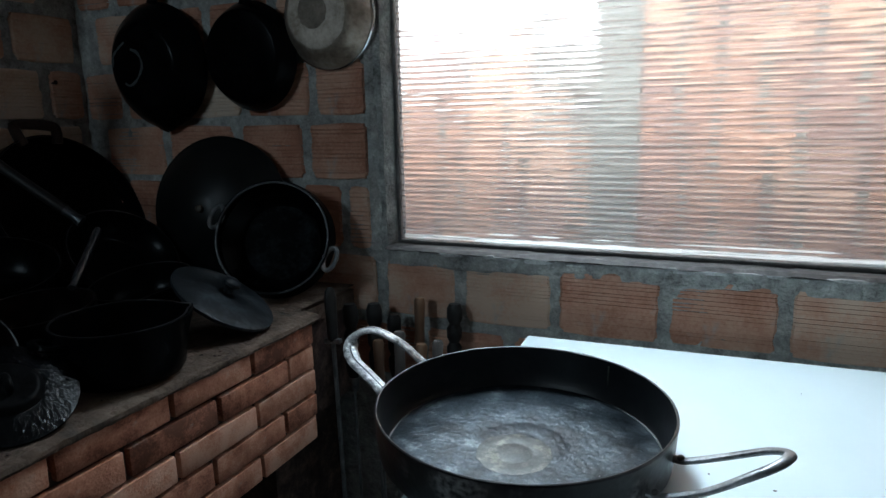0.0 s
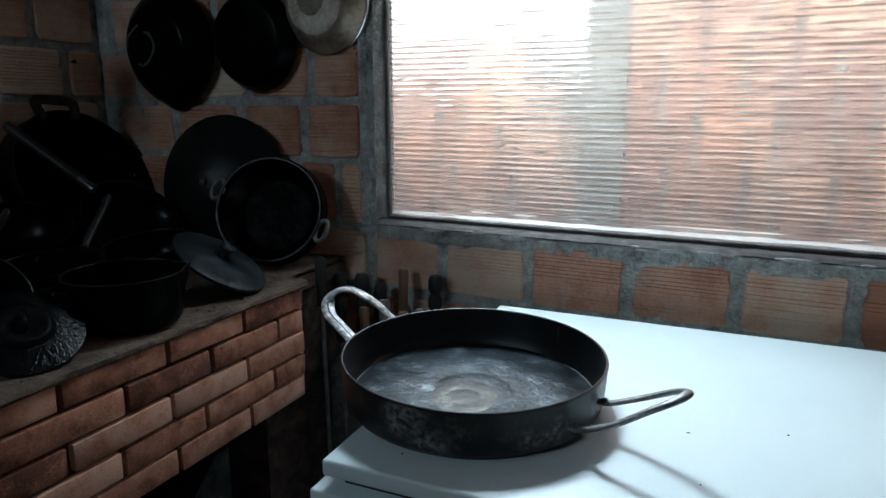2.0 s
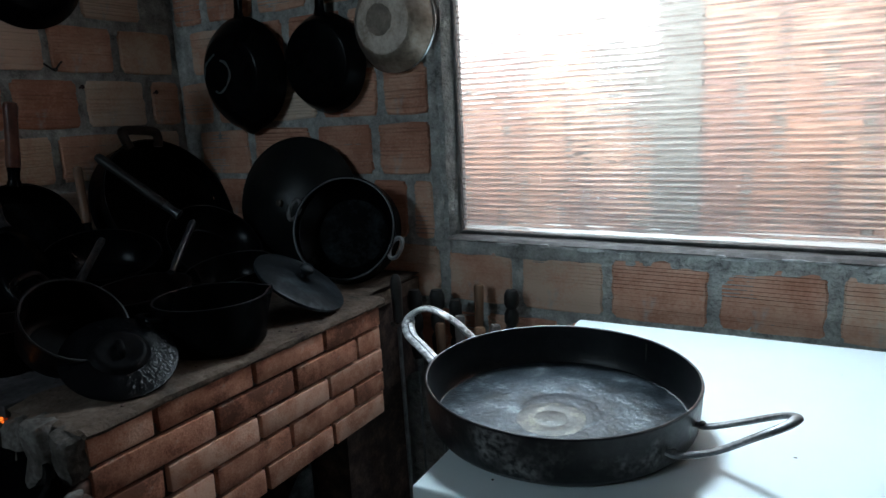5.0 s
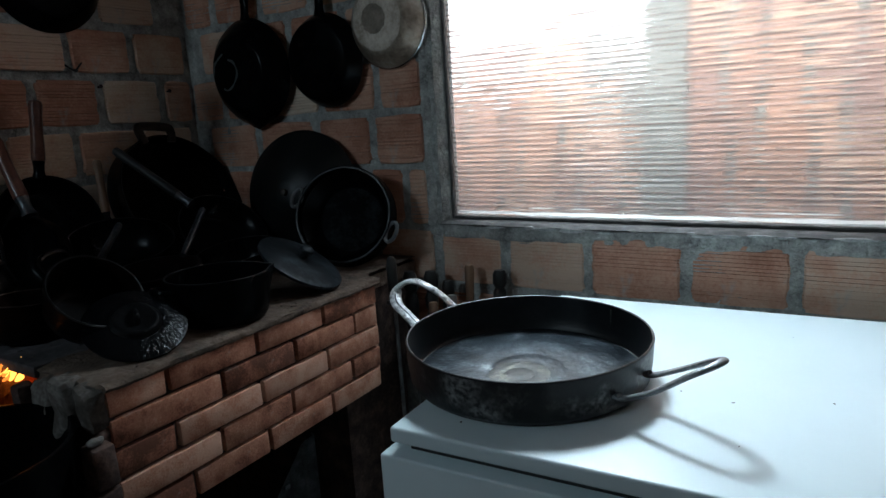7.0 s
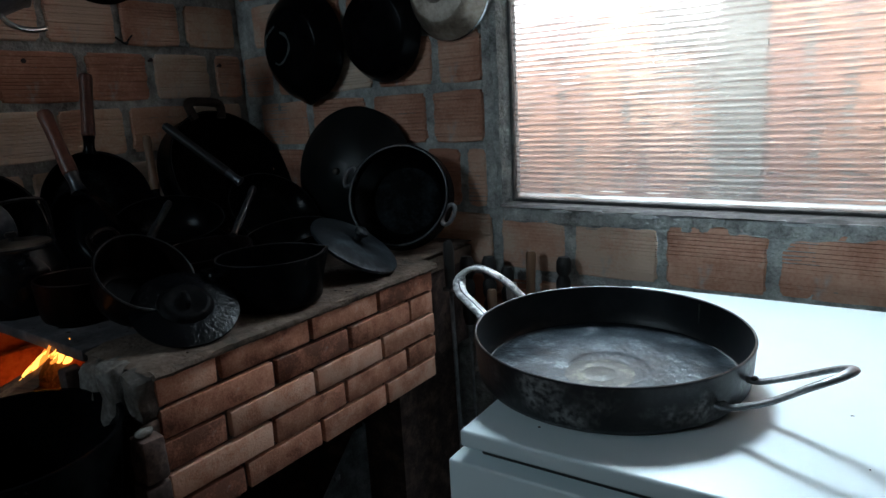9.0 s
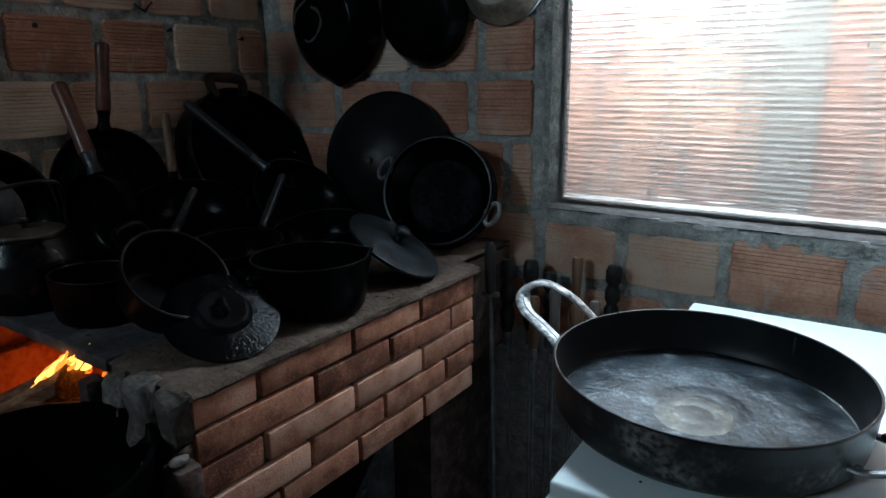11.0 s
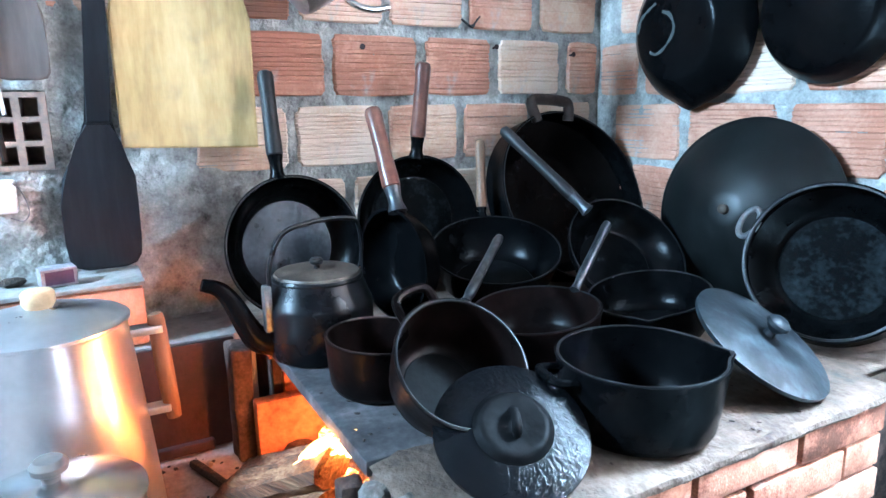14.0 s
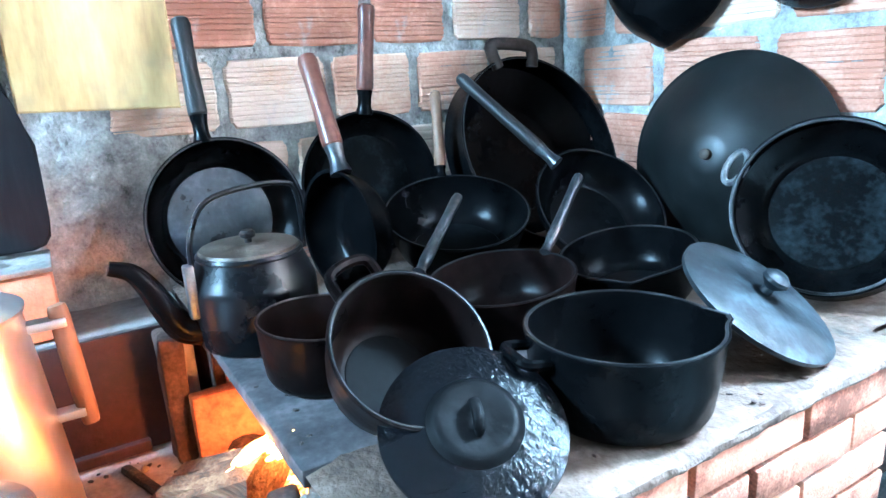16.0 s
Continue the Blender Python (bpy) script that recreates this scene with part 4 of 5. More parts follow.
def hoop(bm, ctrl, r, n=28, sides=8):
    return sweep(bm, smooth_path(ctrl, n), r, sides)


# skillet leaning on the wall, with a black tube handle
t, m = pot("skillet", (0.179, -0.865, 1.091), (0.979, 0.074, 0.19), 0.130, 0.055, "deep black iron skillet with greyish inside leaning on the brick wall", "skillet", Rb=0.106,
           toward=(0, 0, 1), inner=IRON_WORN_SHEEN, group="pans on the stove", rim=RIM)
grip(t, m, (0.142, -0.883, 1.214), (0.095, -0.882, 1.406), PLASTIC_DARK, 0.0155, 0.2, label="dark wooden handle")

# skillet with the tall red wooden handle
t, m = pot("skillet", (0.101, -0.574, 1.101), (0.986, -0.101, 0.134), 0.136, 0.045, "black iron skillet with upright red-brown wooden handle leaning on the wall", "skillet", Rb=0.105,
           toward=(0, 0, 1), inner=CAULDRON_IN, group="pans on the stove")
grip(t, m, (0.090, -0.574, 1.234), (0.096, -0.555, 1.426), RED_WOOD, 0.0165, 0.2, label="long red-brown wooden handle")

# deep saucepan standing on its edge
t, m = pot("saucepan", (0.324, -0.743, 1.072), (0.204, -0.979, 0.02), 0.097, 0.052, "black iron pan on its edge with a glossy red wooden handle", "pan", Rb=0.08,
           toward=(0, 0, 1), group="pans on the stove")
grip(t, m, (0.325, -0.728, 1.166), (0.235, -0.731, 1.337), RED_WOOD, 0.0160, 0.2, neck_mat=TUBE, label="glossy red wooden handle")

# big pot leaning in the corner
t, m = pot("stockpot", (0.176, -0.207, 1.137), (0.905, 0.05, 0.42), 0.202, 0.12, "large black iron pot leaning on the wall, handle on top", "pot", Rb=0.15,
           toward=(0, 0, 1), group="pans on the stove", belly=0.028, rim=RIM)
inv = m.inverted()
bm = bmesh.new()
sweep(bm, smooth_path([inv @ Vector(p) for p in ((0.092, -0.262, 1.300), (0.090, -0.276, 1.334), (0.090, -0.268, 1.348), (0.090, -0.185, 1.342), (0.090, -0.170, 1.328), (0.092, -0.172, 1.298))], 22), 0.0128, 10)
part("handle", bm, WORN_BAR, t, "worn brown top handle")

# pan with the thin brown wooden handle
t, m = pot("saucepan", (0.292, -0.505, 1.067), (0.288, -0.146, 0.946), 0.128, 0.085, "wide black iron pan with a thin brown wooden handle", "pan", Rb=0.100, inner=IRON_IN,
           toward=(-1, 0.2, 0), group="pans on the stove", rim=RIM)
grip(t, m, (0.172, -0.462, 1.108), (0.121, -0.435, 1.264), BROWN_WOOD, 0.0115, 0.1, label="thin brown wooden handle")

# low pan with the tube handle that stands up behind it
t, m = pot("saucepan", (0.544, -0.596, 1.028), (0.01, -0.10, 0.995), 0.103, 0.076, "black iron saucepan with a raised grey tube handle", "pan", Rb=0.09, mat=POT_RUST,
           toward=(0, 1, 0), group="pans on the stove", rim=RIM)
grip(t, m, (0.526, -0.500, 1.040), (0.475, -0.388, 1.133), TUBE, 0.0085, 0.12, neck_mat=TUBE, label="grey steel tube handle")

# small milk pan, mostly hidden, with its tube handle
t, m = pot("milk_pan", (0.588, -0.752, 1.045), (0, 0, 1), 0.046, 0.092, "small black pan with a bright steel tube handle", "pan", Rb=0.042, toward=(0, 1, 0), group="pans on the stove")
grip(t, m, (0.562, -0.732, 1.066), (0.450, -0.600, 1.127), TUBE, 0.008, 0.08, neck_mat=TUBE, label="grey steel tube handle")

# pot tipped towards the room, with a loop handle on top
t, m = pot("small_pot", (0.738, -0.839, 1.059), (0.698, 0.039, 0.715), 0.082, 0.080, "black iron pot tipped on its side with a loop handle", "pot", Rb=0.066, toward=(-0.6, 0, 0.8), rim=RIM,
           lugs=(0.25,), mat=POT_RUST, inner=SOOT_IN, group="pans on the stove", wall=0.0036)

# little reddish pot on the plate
t, m = pot("small_pot", (0.539, -0.858, 1.032), (0.03, 0.04, 1), 0.075, 0.079, "small reddish-black iron pot on the hotplate", "pot", Rb=0.066, mat=POT_RUST, group="pans on the stove", rim=RIM_RUST)

# big pot in front
t, m = pot("casserole", (0.798, -0.626, 1.046), (0, 0, 1), 0.102, 0.094, "wide black iron casserole with loop lug and pouring lip", "pot", Rb=0.091, rim=RIM, toward=(-0.35, -0.93, 0),
           lugs=(0.15,), lip=3.0, group="pans on the stove", inner=IRON_IN, wall=0.005)

# pot behind it
t, m = pot("casserole", (0.581, -0.390, 1.032), (0.0, -0.17, 0.985), 0.102, 0.070, "wide black iron pot with pouring lip behind the casserole", "pot", Rb=0.088, rim=RIM, toward=(0.7, -0.7, 0),
           lip=0.0, group="pans on the stove", inner=IRON_IN, wall=0.005)

# pan with the black handle that slants across the stockpot
t, m = pot("skillet", (0.429, -0.290, 1.062), (0.719, -0.092, 0.689), 0.123, 0.060, "deep black iron skillet tilted back with a slanting black handle", "skillet", Rb=0.095,
           toward=(0, -1, 1), inner=IRON_IN, group="pans on the stove", rim=RIM)
grip(t, m, (0.375, -0.352, 1.140), (0.205, -0.433, 1.290), PLASTIC_DARK, 0.0125, 0.15, neck_mat=TUBE, label="long black handle")

# big shallow dome leaning in the corner, its outside to the room
bm = bmesh.new()
lathe(bm, [(0, 0.086), (0.012, 0.086), (0.030, 0.0852), (0.034, 0.0838), (0.060, 0.0780), (0.090, 0.0665), (0.120, 0.0500), (0.148, 0.0300), (0.168, 0.0125), (0.176, 0.0040), (0.1815, 0.0010),
           (0.1815, -0.002), (0.175, -0.001), (0.145, 0.026), (0.1, 0.056), (0, 0.080)], 80)
m = stand((0.521, -0.080, 1.131), (0.183, -0.969, 0.168), (0, 0, 1))
t = thing("wok_lid", m, "large dark domed steel lid leaning in the wall corner", "pot lid", group="pans on the stove")
dome = part("dome", bm, DISC, t)
bm = bmesh.new()
lathe(bm, [(0, 0.0965), (0.006, 0.096), (0.009, 0.0935), (0.0095, 0.086), (0.0, 0.083)], 20)
part("knob", bm, TARNISH, dome, "small tarnished stud")

# cauldron leaning on it, open to the room
t, m = pot("cauldron", (0.749, -0.176, 1.092), (0.353, -0.874, 0.334), 0.128, 0.085, "black iron cauldron with two ring handles leaning beside the window", "cauldron", Rb=0.108,
           toward=(1, 0, -0.25), inner=CAULDRON_IN, group="pans on the stove", wall=0.006, mat=IRON, belly=0.014, rim=RIM)
for s in (-1, 1):
    bm = bmesh.new()
    pts = [(s * (0.125 + 0.026 * (1 + math.cos(a)) * 0.5), 0.026 * math.sin(a), 0.078) for a in [k * 2 * math.pi / 24 for k in range(24)]]
    sweep(bm, pts, 0.0052, 8, closed=True)
    part("ring_handle", bm, BARE, t, "worn bright ring handle")

# flat grey lid propped on the pot behind
m = stand((0.793, -0.387, 1.015), (0.51, 0.199, 0.837), (1, 0, 0))
t = thing("pot_lid", m, "flat grey iron lid with a round knob propped on a pot", "pot lid", group="loose lids")
bm = bmesh.new()
lathe(bm, [(0, 0.012), (0.03, 0.011), (0.07, 0.007), (0.098, 0.0022), (0.1035, 0.0), (0.1030, -0.006), (0.094, -0.005), (0.05, 0.003), (0, 0.006)], 60)
disc = part("disc", bm, LID_GREY, t)
bm = bmesh.new()
lathe(bm, [(0, 0.042), (0.010, 0.041), (0.016, 0.036), (0.017, 0.031), (0.012, 0.025), (0.007, 0.02), (0.008, 0.012), (0.014, 0.010), (0, 0.009)], 24)
part("knob", bm, LID_GREY, disc, "round iron knob")

# greasy lid lying against the tipped pot
m = stand((0.808, -0.820, 1.000), (0.500, -0.170, 0.850), (1, 0, 0))
t = thing("pot_lid", m, "greasy black iron lid lying tilted on the stove corner", "pot lid", group="loose lids")
bm = bmesh.new()
lathe(bm, [(0.036, 0.0065), (0.044, 0.0064), (0.052, 0.0052), (0.062, 0.0034), (0.072, 0.0014), (0.081, -0.0008), (0.0862, -0.0022), (0.0868, -0.0045), (0.083, -0.0050),
           (0.07, -0.0020), (0.04, 0.0025), (0, 0.0035)], 80)
for v in bm.verts:
    v.co.z += 0.0007 * noise.noise(v.co * 110)
part("disc", bm, LID_WET, t)
bm = bmesh.new()
lathe(bm, [(0, 0.0130), (0.012, 0.0128), (0.024, 0.0132), (0.032, 0.0148), (0.0365, 0.0144), (0.0395, 0.0125), (0.0415, 0.0098), (0.0445, 0.0066), (0.041, 0.0045)], 64)
for v in bm.verts:
    v.co.z += 0.0008 * noise.noise(v.co * 120)
boss = part("boss", bm, SOOT_IN, t, "dry black raised middle")
bm = bmesh.new()
sweep(bm, smooth_path([(-0.012, 0.006, 0.011), (-0.011, 0.005, 0.021), (0, 0.0, 0.025), (0.011, -0.005, 0.021), (0.012, -0.006, 0.011)], 16), [0.0055] * 17, 10, flat=0.7)
part("knob", bm, SOOT_IN, t, "black strap knob")


def kettle():
    m = pose(0.357, -0.886, STOP, 0, 0, 0)
    t = thing("kettle", m, "sooty black kettle with curved spout, bail handle and tarnished lid", "kettle")
    bm = bmesh.new()
    lathe(bm, [(0, 0.0), (0.072, 0.0), (0.080, 0.004), (0.0845, 0.014), (0.0868, 0.040), (0.0868, 0.082), (0.0858, 0.089), (0.0840, 0.092), (0.0715, 0.124), (0.0725, 0.127), (0.070, 0.131), (0.066, 0.130), (0.066, 0.12), (0.0, 0.115)], 56)
    part("body", bm, KETTLE, t, "sooty kettle body, bluish above")
    bm = bmesh.new()
    lathe(bm, [(0, 0.139), (0.012, 0.1385), (0.030, 0.1385), (0.040, 0.136), (0.056, 0.1365), (0.066, 0.135), (0.068, 0.131), (0.064, 0.129), (0, 0.130)], 48)
    lid = part("lid", bm, TARNISH, t, "tarnished brownish lid")
    bm = bmesh.new()
    lathe(bm, [(0, 0.157), (0.008, 0.156), (0.011, 0.152), (0.010, 0.147), (0.005, 0.144), (0.005, 0.137), (0, 0.137)], 20)
    part("lid_knob", bm, PLASTIC_DARK, lid, "black lid knob")
    bm = bmesh.new()
    sweep(bm, smooth_path([(0.0, -0.070, 0.030), (0.005, -0.100, 0.040), (0.008, -0.118, 0.068), (0.008, -0.135, 0.105), (0.006, -0.152, 0.128), (0.005, -0.176, 0.138)], 20),
          [0.026 - 0.0165 * (k / 20) ** 0.7 for k in range(21)], 12)
    part("spout", bm, IRON, t, "curved black spout")
    bm = bmesh.new()
    hoop(bm, [(0.02, -0.082, 0.115), (0.018, -0.078, 0.16), (0.008, -0.055, 0.200), (0.0, -0.01, 0.213), (-0.006, 0.055, 0.214), (-0.01, 0.078, 0.195), (-0.012, 0.082, 0.115)], 0.0038, 30)
    part("bail_handle", bm, KETTLE, t, "dark wire bail handle")
    bm = bmesh.new()
    box(bm, 0.012, -0.093, 0.055, 0.030, -0.080, 0.128, bevel=0.003)
    part("handle_bracket", bm, BARE, t, "bright steel bracket")


kettle()


def coffee_pot():
    t = thing("coffee_pot", pose(0.325, -1.268, 0.729), "tall polished aluminium coffee pot with wooden side handle and lid", "coffee pot")
    bm = bmesh.new()
    lathe(bm, [(0, 0), (0.120, 0), (0.128, 0.004), (0.130, 0.014), (0.121, 0.14), (0.112, 0.25), (0.1055, 0.318), (0.108, 0.323), (0.107, 0.327), (0.102, 0.326), (0.101, 0.31), (0, 0.30)], 72)
    part("body", bm, ALU_POT, t)
    bm = bmesh.new()
    lathe(bm, [(0, 0.352), (0.032, 0.350), (0.065, 0.343), (0.09, 0.336), (0.106, 0.331), (0.1105, 0.328), (0.110, 0.324), (0.102, 0.325), (0, 0.33)], 72)
    lid = part("lid", bm, ALU_POT, t, "low domed aluminium lid")
    bm = bmesh.new()
    lathe(bm, [(0, 0.376), (0.018, 0.375), (0.021, 0.371), (0.021, 0.358), (0.017, 0.351), (0, 0.349)], 28)
    part("knob", bm, PALE_WOOD, lid, "pale wooden knob")
    for z in (0.170, 0.296):
        bm = bmesh.new()
        box(bm, -0.012, 0.100, z - 0.006, 0.012, 0.150, z + 0.006, bevel=0.002)
        part("handle_bracket", bm, ALU_POT, t)
    bm = bmesh.new()
    sweep(bm, [(0, 0.142, 0.318), (0, 0.143, 0.31), (0, 0.147, 0.24), (0, 0.152, 0.17), (0, 0.154, 0.150)], [0.010, 0.012, 0.013, 0.012, 0.010], 10, flat=0.8, up=(1, 0, 0))
    part("handle", bm, BROWN_WOOD, t, "straight brown wooden handle")
    bm = bmesh.new()
    sweep(bm, smooth_path([(0.06, -0.10, 0.10), (0.10, -0.10, 0.13), (0.13, -0.13, 0.16), (0.15, -0.16, 0.21)], 16), [0.028 - 0.012 * k / 16 for k in range(17)], 14)
    part("spout", bm, ALU_POT, t, "short aluminium spout")


coffee_pot()


def small_can():
    t = thing("lidded_pot", pose(0.585, -1.262, 0.729), "small aluminium pot with domed lid and dark knob on the hearth", "pot")
    bm = bmesh.new()
    lathe(bm, [(0, 0), (0.080, 0), (0.088, 0.006), (0.090, 0.05), (0.090, 0.195), (0.093, 0.20), (0.088, 0.202), (0.086, 0.19), (0, 0.185)], 56)
    part("body", bm, ALU, t)
    bm = bmesh.new()
    lathe(bm, [(0, 0.228), (0.03, 0.226), (0.06, 0.217), (0.085, 0.206), (0.0935, 0.203), (0.093, 0.200), (0, 0.201)], 56)
    lid = part("lid", bm, ALU, t, "domed aluminium lid")
    bm = bmesh.new()
    lathe(bm, [(0, 0.254), (0.014, 0.253), (0.019, 0.247), (0.018, 0.240), (0.010, 0.234), (0.009, 0.227), (0, 0.226)], 24)
    part("knob", bm, GREY_WOOD, lid, "dark turned knob")


small_can()

t, m = pot("stew_pot", (0.790, -1.105, 0.892), (0.04, -0.02, 1), 0.148, 0.160, "large black iron pot with lugs standing before the fire", "pot", Rb=0.128, toward=(0.3, 0.95, 0),
           lugs=(0.0, math.pi), group="pans on the stove", wall=0.006, inner=IRON_IN)


# ---- firewood and fire ----
def log(name, a, b, r, mat, seed, label):
    a, b = Vector(a), Vector(b)
    d = (b - a)
    m = stand(a, (0, 0, 1), (d.x, d.y, 0))
    inv = m.inverted()
    rng = random.Random(seed)
    ang = [rng.uniform(0.75, 1.2) for _ in range(9)]
    bm = bmesh.new()
    la, lb = inv @ a, inv @ b
    dl = lb - la
    rings = []
    for k in range(13):
        p = la + dl * (k / 12)
        ring = []
        for s in range(9):
            rr = r * ang[s] * (1 + 0.10 * noise.noise((s * 1.7, k * 0.6, seed)))
            w = 2 * math.pi * s / 9
            ring.append(bm.verts.new(p + Vector((0, math.cos(w) * rr, math.sin(w) * rr * 0.8))))
        rings.append(ring)
    for p, q in zip(rings, rings[1:]):
        for s in range(9):
            bm.faces.new((p[s], p[(s + 1) % 9], q[(s + 1) % 9], q[s]))
    bm.faces.new(rings[0][::-1])
    bm.faces.new(rings[-1])
    ob = part(name, bm, mat, None, smooth=True)
    ob.matrix_world = m
    return tagged(ob, label, "firewood", "logs in the fire")


log("log", (0.380, -1.052, 0.755), (0.610, -0.957, 0.896), 0.036, LOG, 1, "split log burning at one end, pushed under the hotplate")
log("log", (0.335, -1.020, 0.750), (0.548, -0.942, 0.868), 0.017, LOG, 2, "thick split log with glowing end on the hearth")
log("log", (0.440, -1.030, 0.757), (0.618, -0.968, 0.848), 0.025, LOG, 5, "pale split log resting on the hearth")
log("log", (0.400, -1.022, 0.785), (0.570, -0.940, 0.908), 0.009, LOG, 8, "thin burning stick on top of the logs")
log("log", (0.385, -1.020, 0.775), (0.585, -0.935, 0.905), 0.007, CHAR, 12, "thin blackened stick on top of the logs")
log("log", (0.372, -1.020, 0.788), (0.578, -0.940, 0.900), 0.016, LOG, 17, "thin split log lying on the burning pile")
log("log", (0.415, -1.046, 0.797), (0.614, -0.964, 0.896), 0.018, LOG, 23, "split log with pale torn fibres on the burning pile")
log("log", (0.225, -1.085, 0.738), (0.345, -1.045, 0.742), 0.009, CHAR, 14, "charred stick lying on the hearth")
log("log", (0.340, -0.990, 0.752), (0.660, -0.870, 0.775), 0.022, CHAR, 3, "charred log lying inside the fire")
log("log", (0.280, -0.930, 0.752), (0.600, -0.780, 0.785), 0.024, CHAR, 6, "blackened log at the back of the fire")


def fire():
    t = thing("fire", pose(0.52, -0.86, 0.742), "orange flames over glowing embers under the hotplate", "fire")
    inv = t.matrix_world.inverted()
    rng = random.Random(11)
    bm = bmesh.new()
    for _ in range(60):
        x, y = rng.uniform(0.24, 0.67), rng.uniform(-0.95, -0.66)
        r = rng.uniform(0.010, 0.022)
        bmesh.ops.create_icosphere(bm, subdivisions=2, radius=r, matrix=Matrix.Translation((x, y, 0.745 + rng.uniform(0, 0.045))) @ Matrix.Diagonal((1, rng.uniform(0.6, 1.4), rng.uniform(0.5, 0.9), 1)))
    noisy(bm, 0.006, 60)
    o = tagged(part("embers", bm, EMBER, t, "heap of glowing embers"), kind="stuff")
    o.matrix_parent_inverse = inv
    for k in range(44):
        hot = k % 2 == 0
        u = rng.uniform(0.62, 1.0)
        x, y = 0.388 + 0.215 * u + rng.uniform(-0.008, 0.010), -1.048 + 0.091 * u + rng.uniform(-0.018, 0.028)
        z = 0.774 + 0.141 * u + rng.uniform(-0.010, 0.002)
        h = rng.uniform(0.028, 0.070)
        lean = Vector((rng.uniform(0.4, 1.0), rng.uniform(0.1, 0.5), rng.uniform(0.5, 1.0))) * h
        wide = rng.uniform(0.0030, 0.0078)
        bm = bmesh.new()
        base = Vector((x, y, z))
        pts = [base + lean * v + Vector((0.005 * math.sin(5 * v + k), 0.004 * math.cos(4 * v + k), 0)) for v in [i / 13 for i in range(14)]]
        rad = [wide * (0.35 + math.sin(math.pi * min(v * 1.1 + 0.1, 1.0)) * (1 - 0.8 * v)) for v in [i / 13 for i in range(13)]] + [0.0003]
        sweep(bm, pts, rad, 9, flat=0.6)
        o = part("flame", bm, FLAME_CORE if hot else FLAME, t, "")
        o.matrix_parent_inverse = inv


fire()

bm = bmesh.new()
bmesh.ops.create_icosphere(bm, subdivisions=2, radius=0.006)
noisy(bm, 0.0015, 200)
o = part("pebble", bm, PLASTER)
o.matrix_world = pose(0.232, -1.06, 0.7335)
tagged(o, "small pale pebble on the hearth", "pebble")
bm = bmesh.new()
bmesh.ops.create_icosphere(bm, subdivisions=2, radius=0.011, matrix=Matrix.Diagonal((1, 1.2, 0.6, 1)))
noisy(bm, 0.003, 90)
o = part("mortar_crumb", bm, PALE_CEMENT)
o.matrix_world = pose(0.916, -0.980, 0.8735)
tagged(o, "pale crumb of mortar lying on a brown brick", "crumb")


# ---- things on the ledge and on the west wall ----
def wall_brick_block():
    bm = bmesh.new()
    box(bm, 0.022, -1.345, 0.942, 0.150, -1.127, 1.046, bevel=0.006)
    noisy(bm, 0.003, 30)
    o = part("loose_brick", bm, BRICK, None, smooth=True)
    tagged(o, "loose orange clay block on the cement ledge", "brick")
    bm = bmesh.new()
    box(bm, 0.018, -1.348, 1.0475, 0.153, -1.124, 1.056, bevel=0.002)
    noisy(bm, 0.0015, 40)
    o = part("tile_offcut", bm, CEMENT, None, smooth=True)
    tagged(o, "thin grey cement tile lying on the brick", "tile")
    t = thing("matchbox", pose(0.105, -1.252, 1.0575, 0, 0, 12), "small matchbox with dark purple side lying on the tile", "matchbox")
    bm = bmesh.new()
    box(bm, -0.018, -0.027, 0, 0.018, 0.027, 0.030, bevel=0.001, segs=1)
    part("sleeve", bm, CARD, t)
    bm = bmesh.new()
    box(bm, 0.0181, -0.021, 0.004, 0.0192, 0.021, 0.026)
    part("label_panel", bm, LABEL_PURPLE, t, "dark purple printed panel")
    bm = bmesh.new()
    bmesh.ops.create_icosphere(bm, subdivisions=2, radius=0.014, matrix=Matrix.Diagonal((1, 1.5, 0.6, 1)))
    noisy(bm, 0.003, 80)
    o = part("charcoal_bit", bm, CHAR)
    o.matrix_world = pose(0.08, -1.318, 1.0645)
    tagged(o, "bit of black charcoal on the tile", "charcoal")


wall_brick_block()


def outline_plate(pts, x0, x1, bevel):
    """A flat board with its outline in y, z, from x0 to x1, edges rounded."""
    bm = bmesh.new()
    a = [bm.verts.new((x1, y, z)) for y, z in pts]
    b = [bm.verts.new((x0, y, z)) for y, z in pts]
    f, g = bm.faces.new(a), bm.faces.new(b[::-1])
    for k in range(len(pts)):
        q = (k + 1) % len(pts)
        bm.faces.new((a[k], b[k], b[q], a[q]))
    bmesh.ops.bevel(bm, geom=list(set(f.edges) | set(g.edges)), offset=bevel, segments=3, affect="EDGES")
    return bm


def nail(y, z, x=0.0, ln=0.05, r=0.0022, north_wall=False):
    bm = bmesh.new()
    sweep(bm, [(-0.01, 0, 0), (ln, 0, 0.003)], r, 8)
    sweep(bm, [(ln, 0, 0.003), (ln + 0.0015, 0, 0.003)], r * 2, 10)
    o = part("nail", bm, RUST)
    o.matrix_world = pose(y, x, z, 0, 0, -90) if north_wall else pose(x, y, z)
    tagged(o, "bent dark steel nail driven into the brick wall", "nail", "nails in the walls")
    return o


def cutting_board():
    yl, yr, zb = -1.134, -0.892, 1.268
    mid = (yl + yr) / 2
    half = (yr - yl) / 2
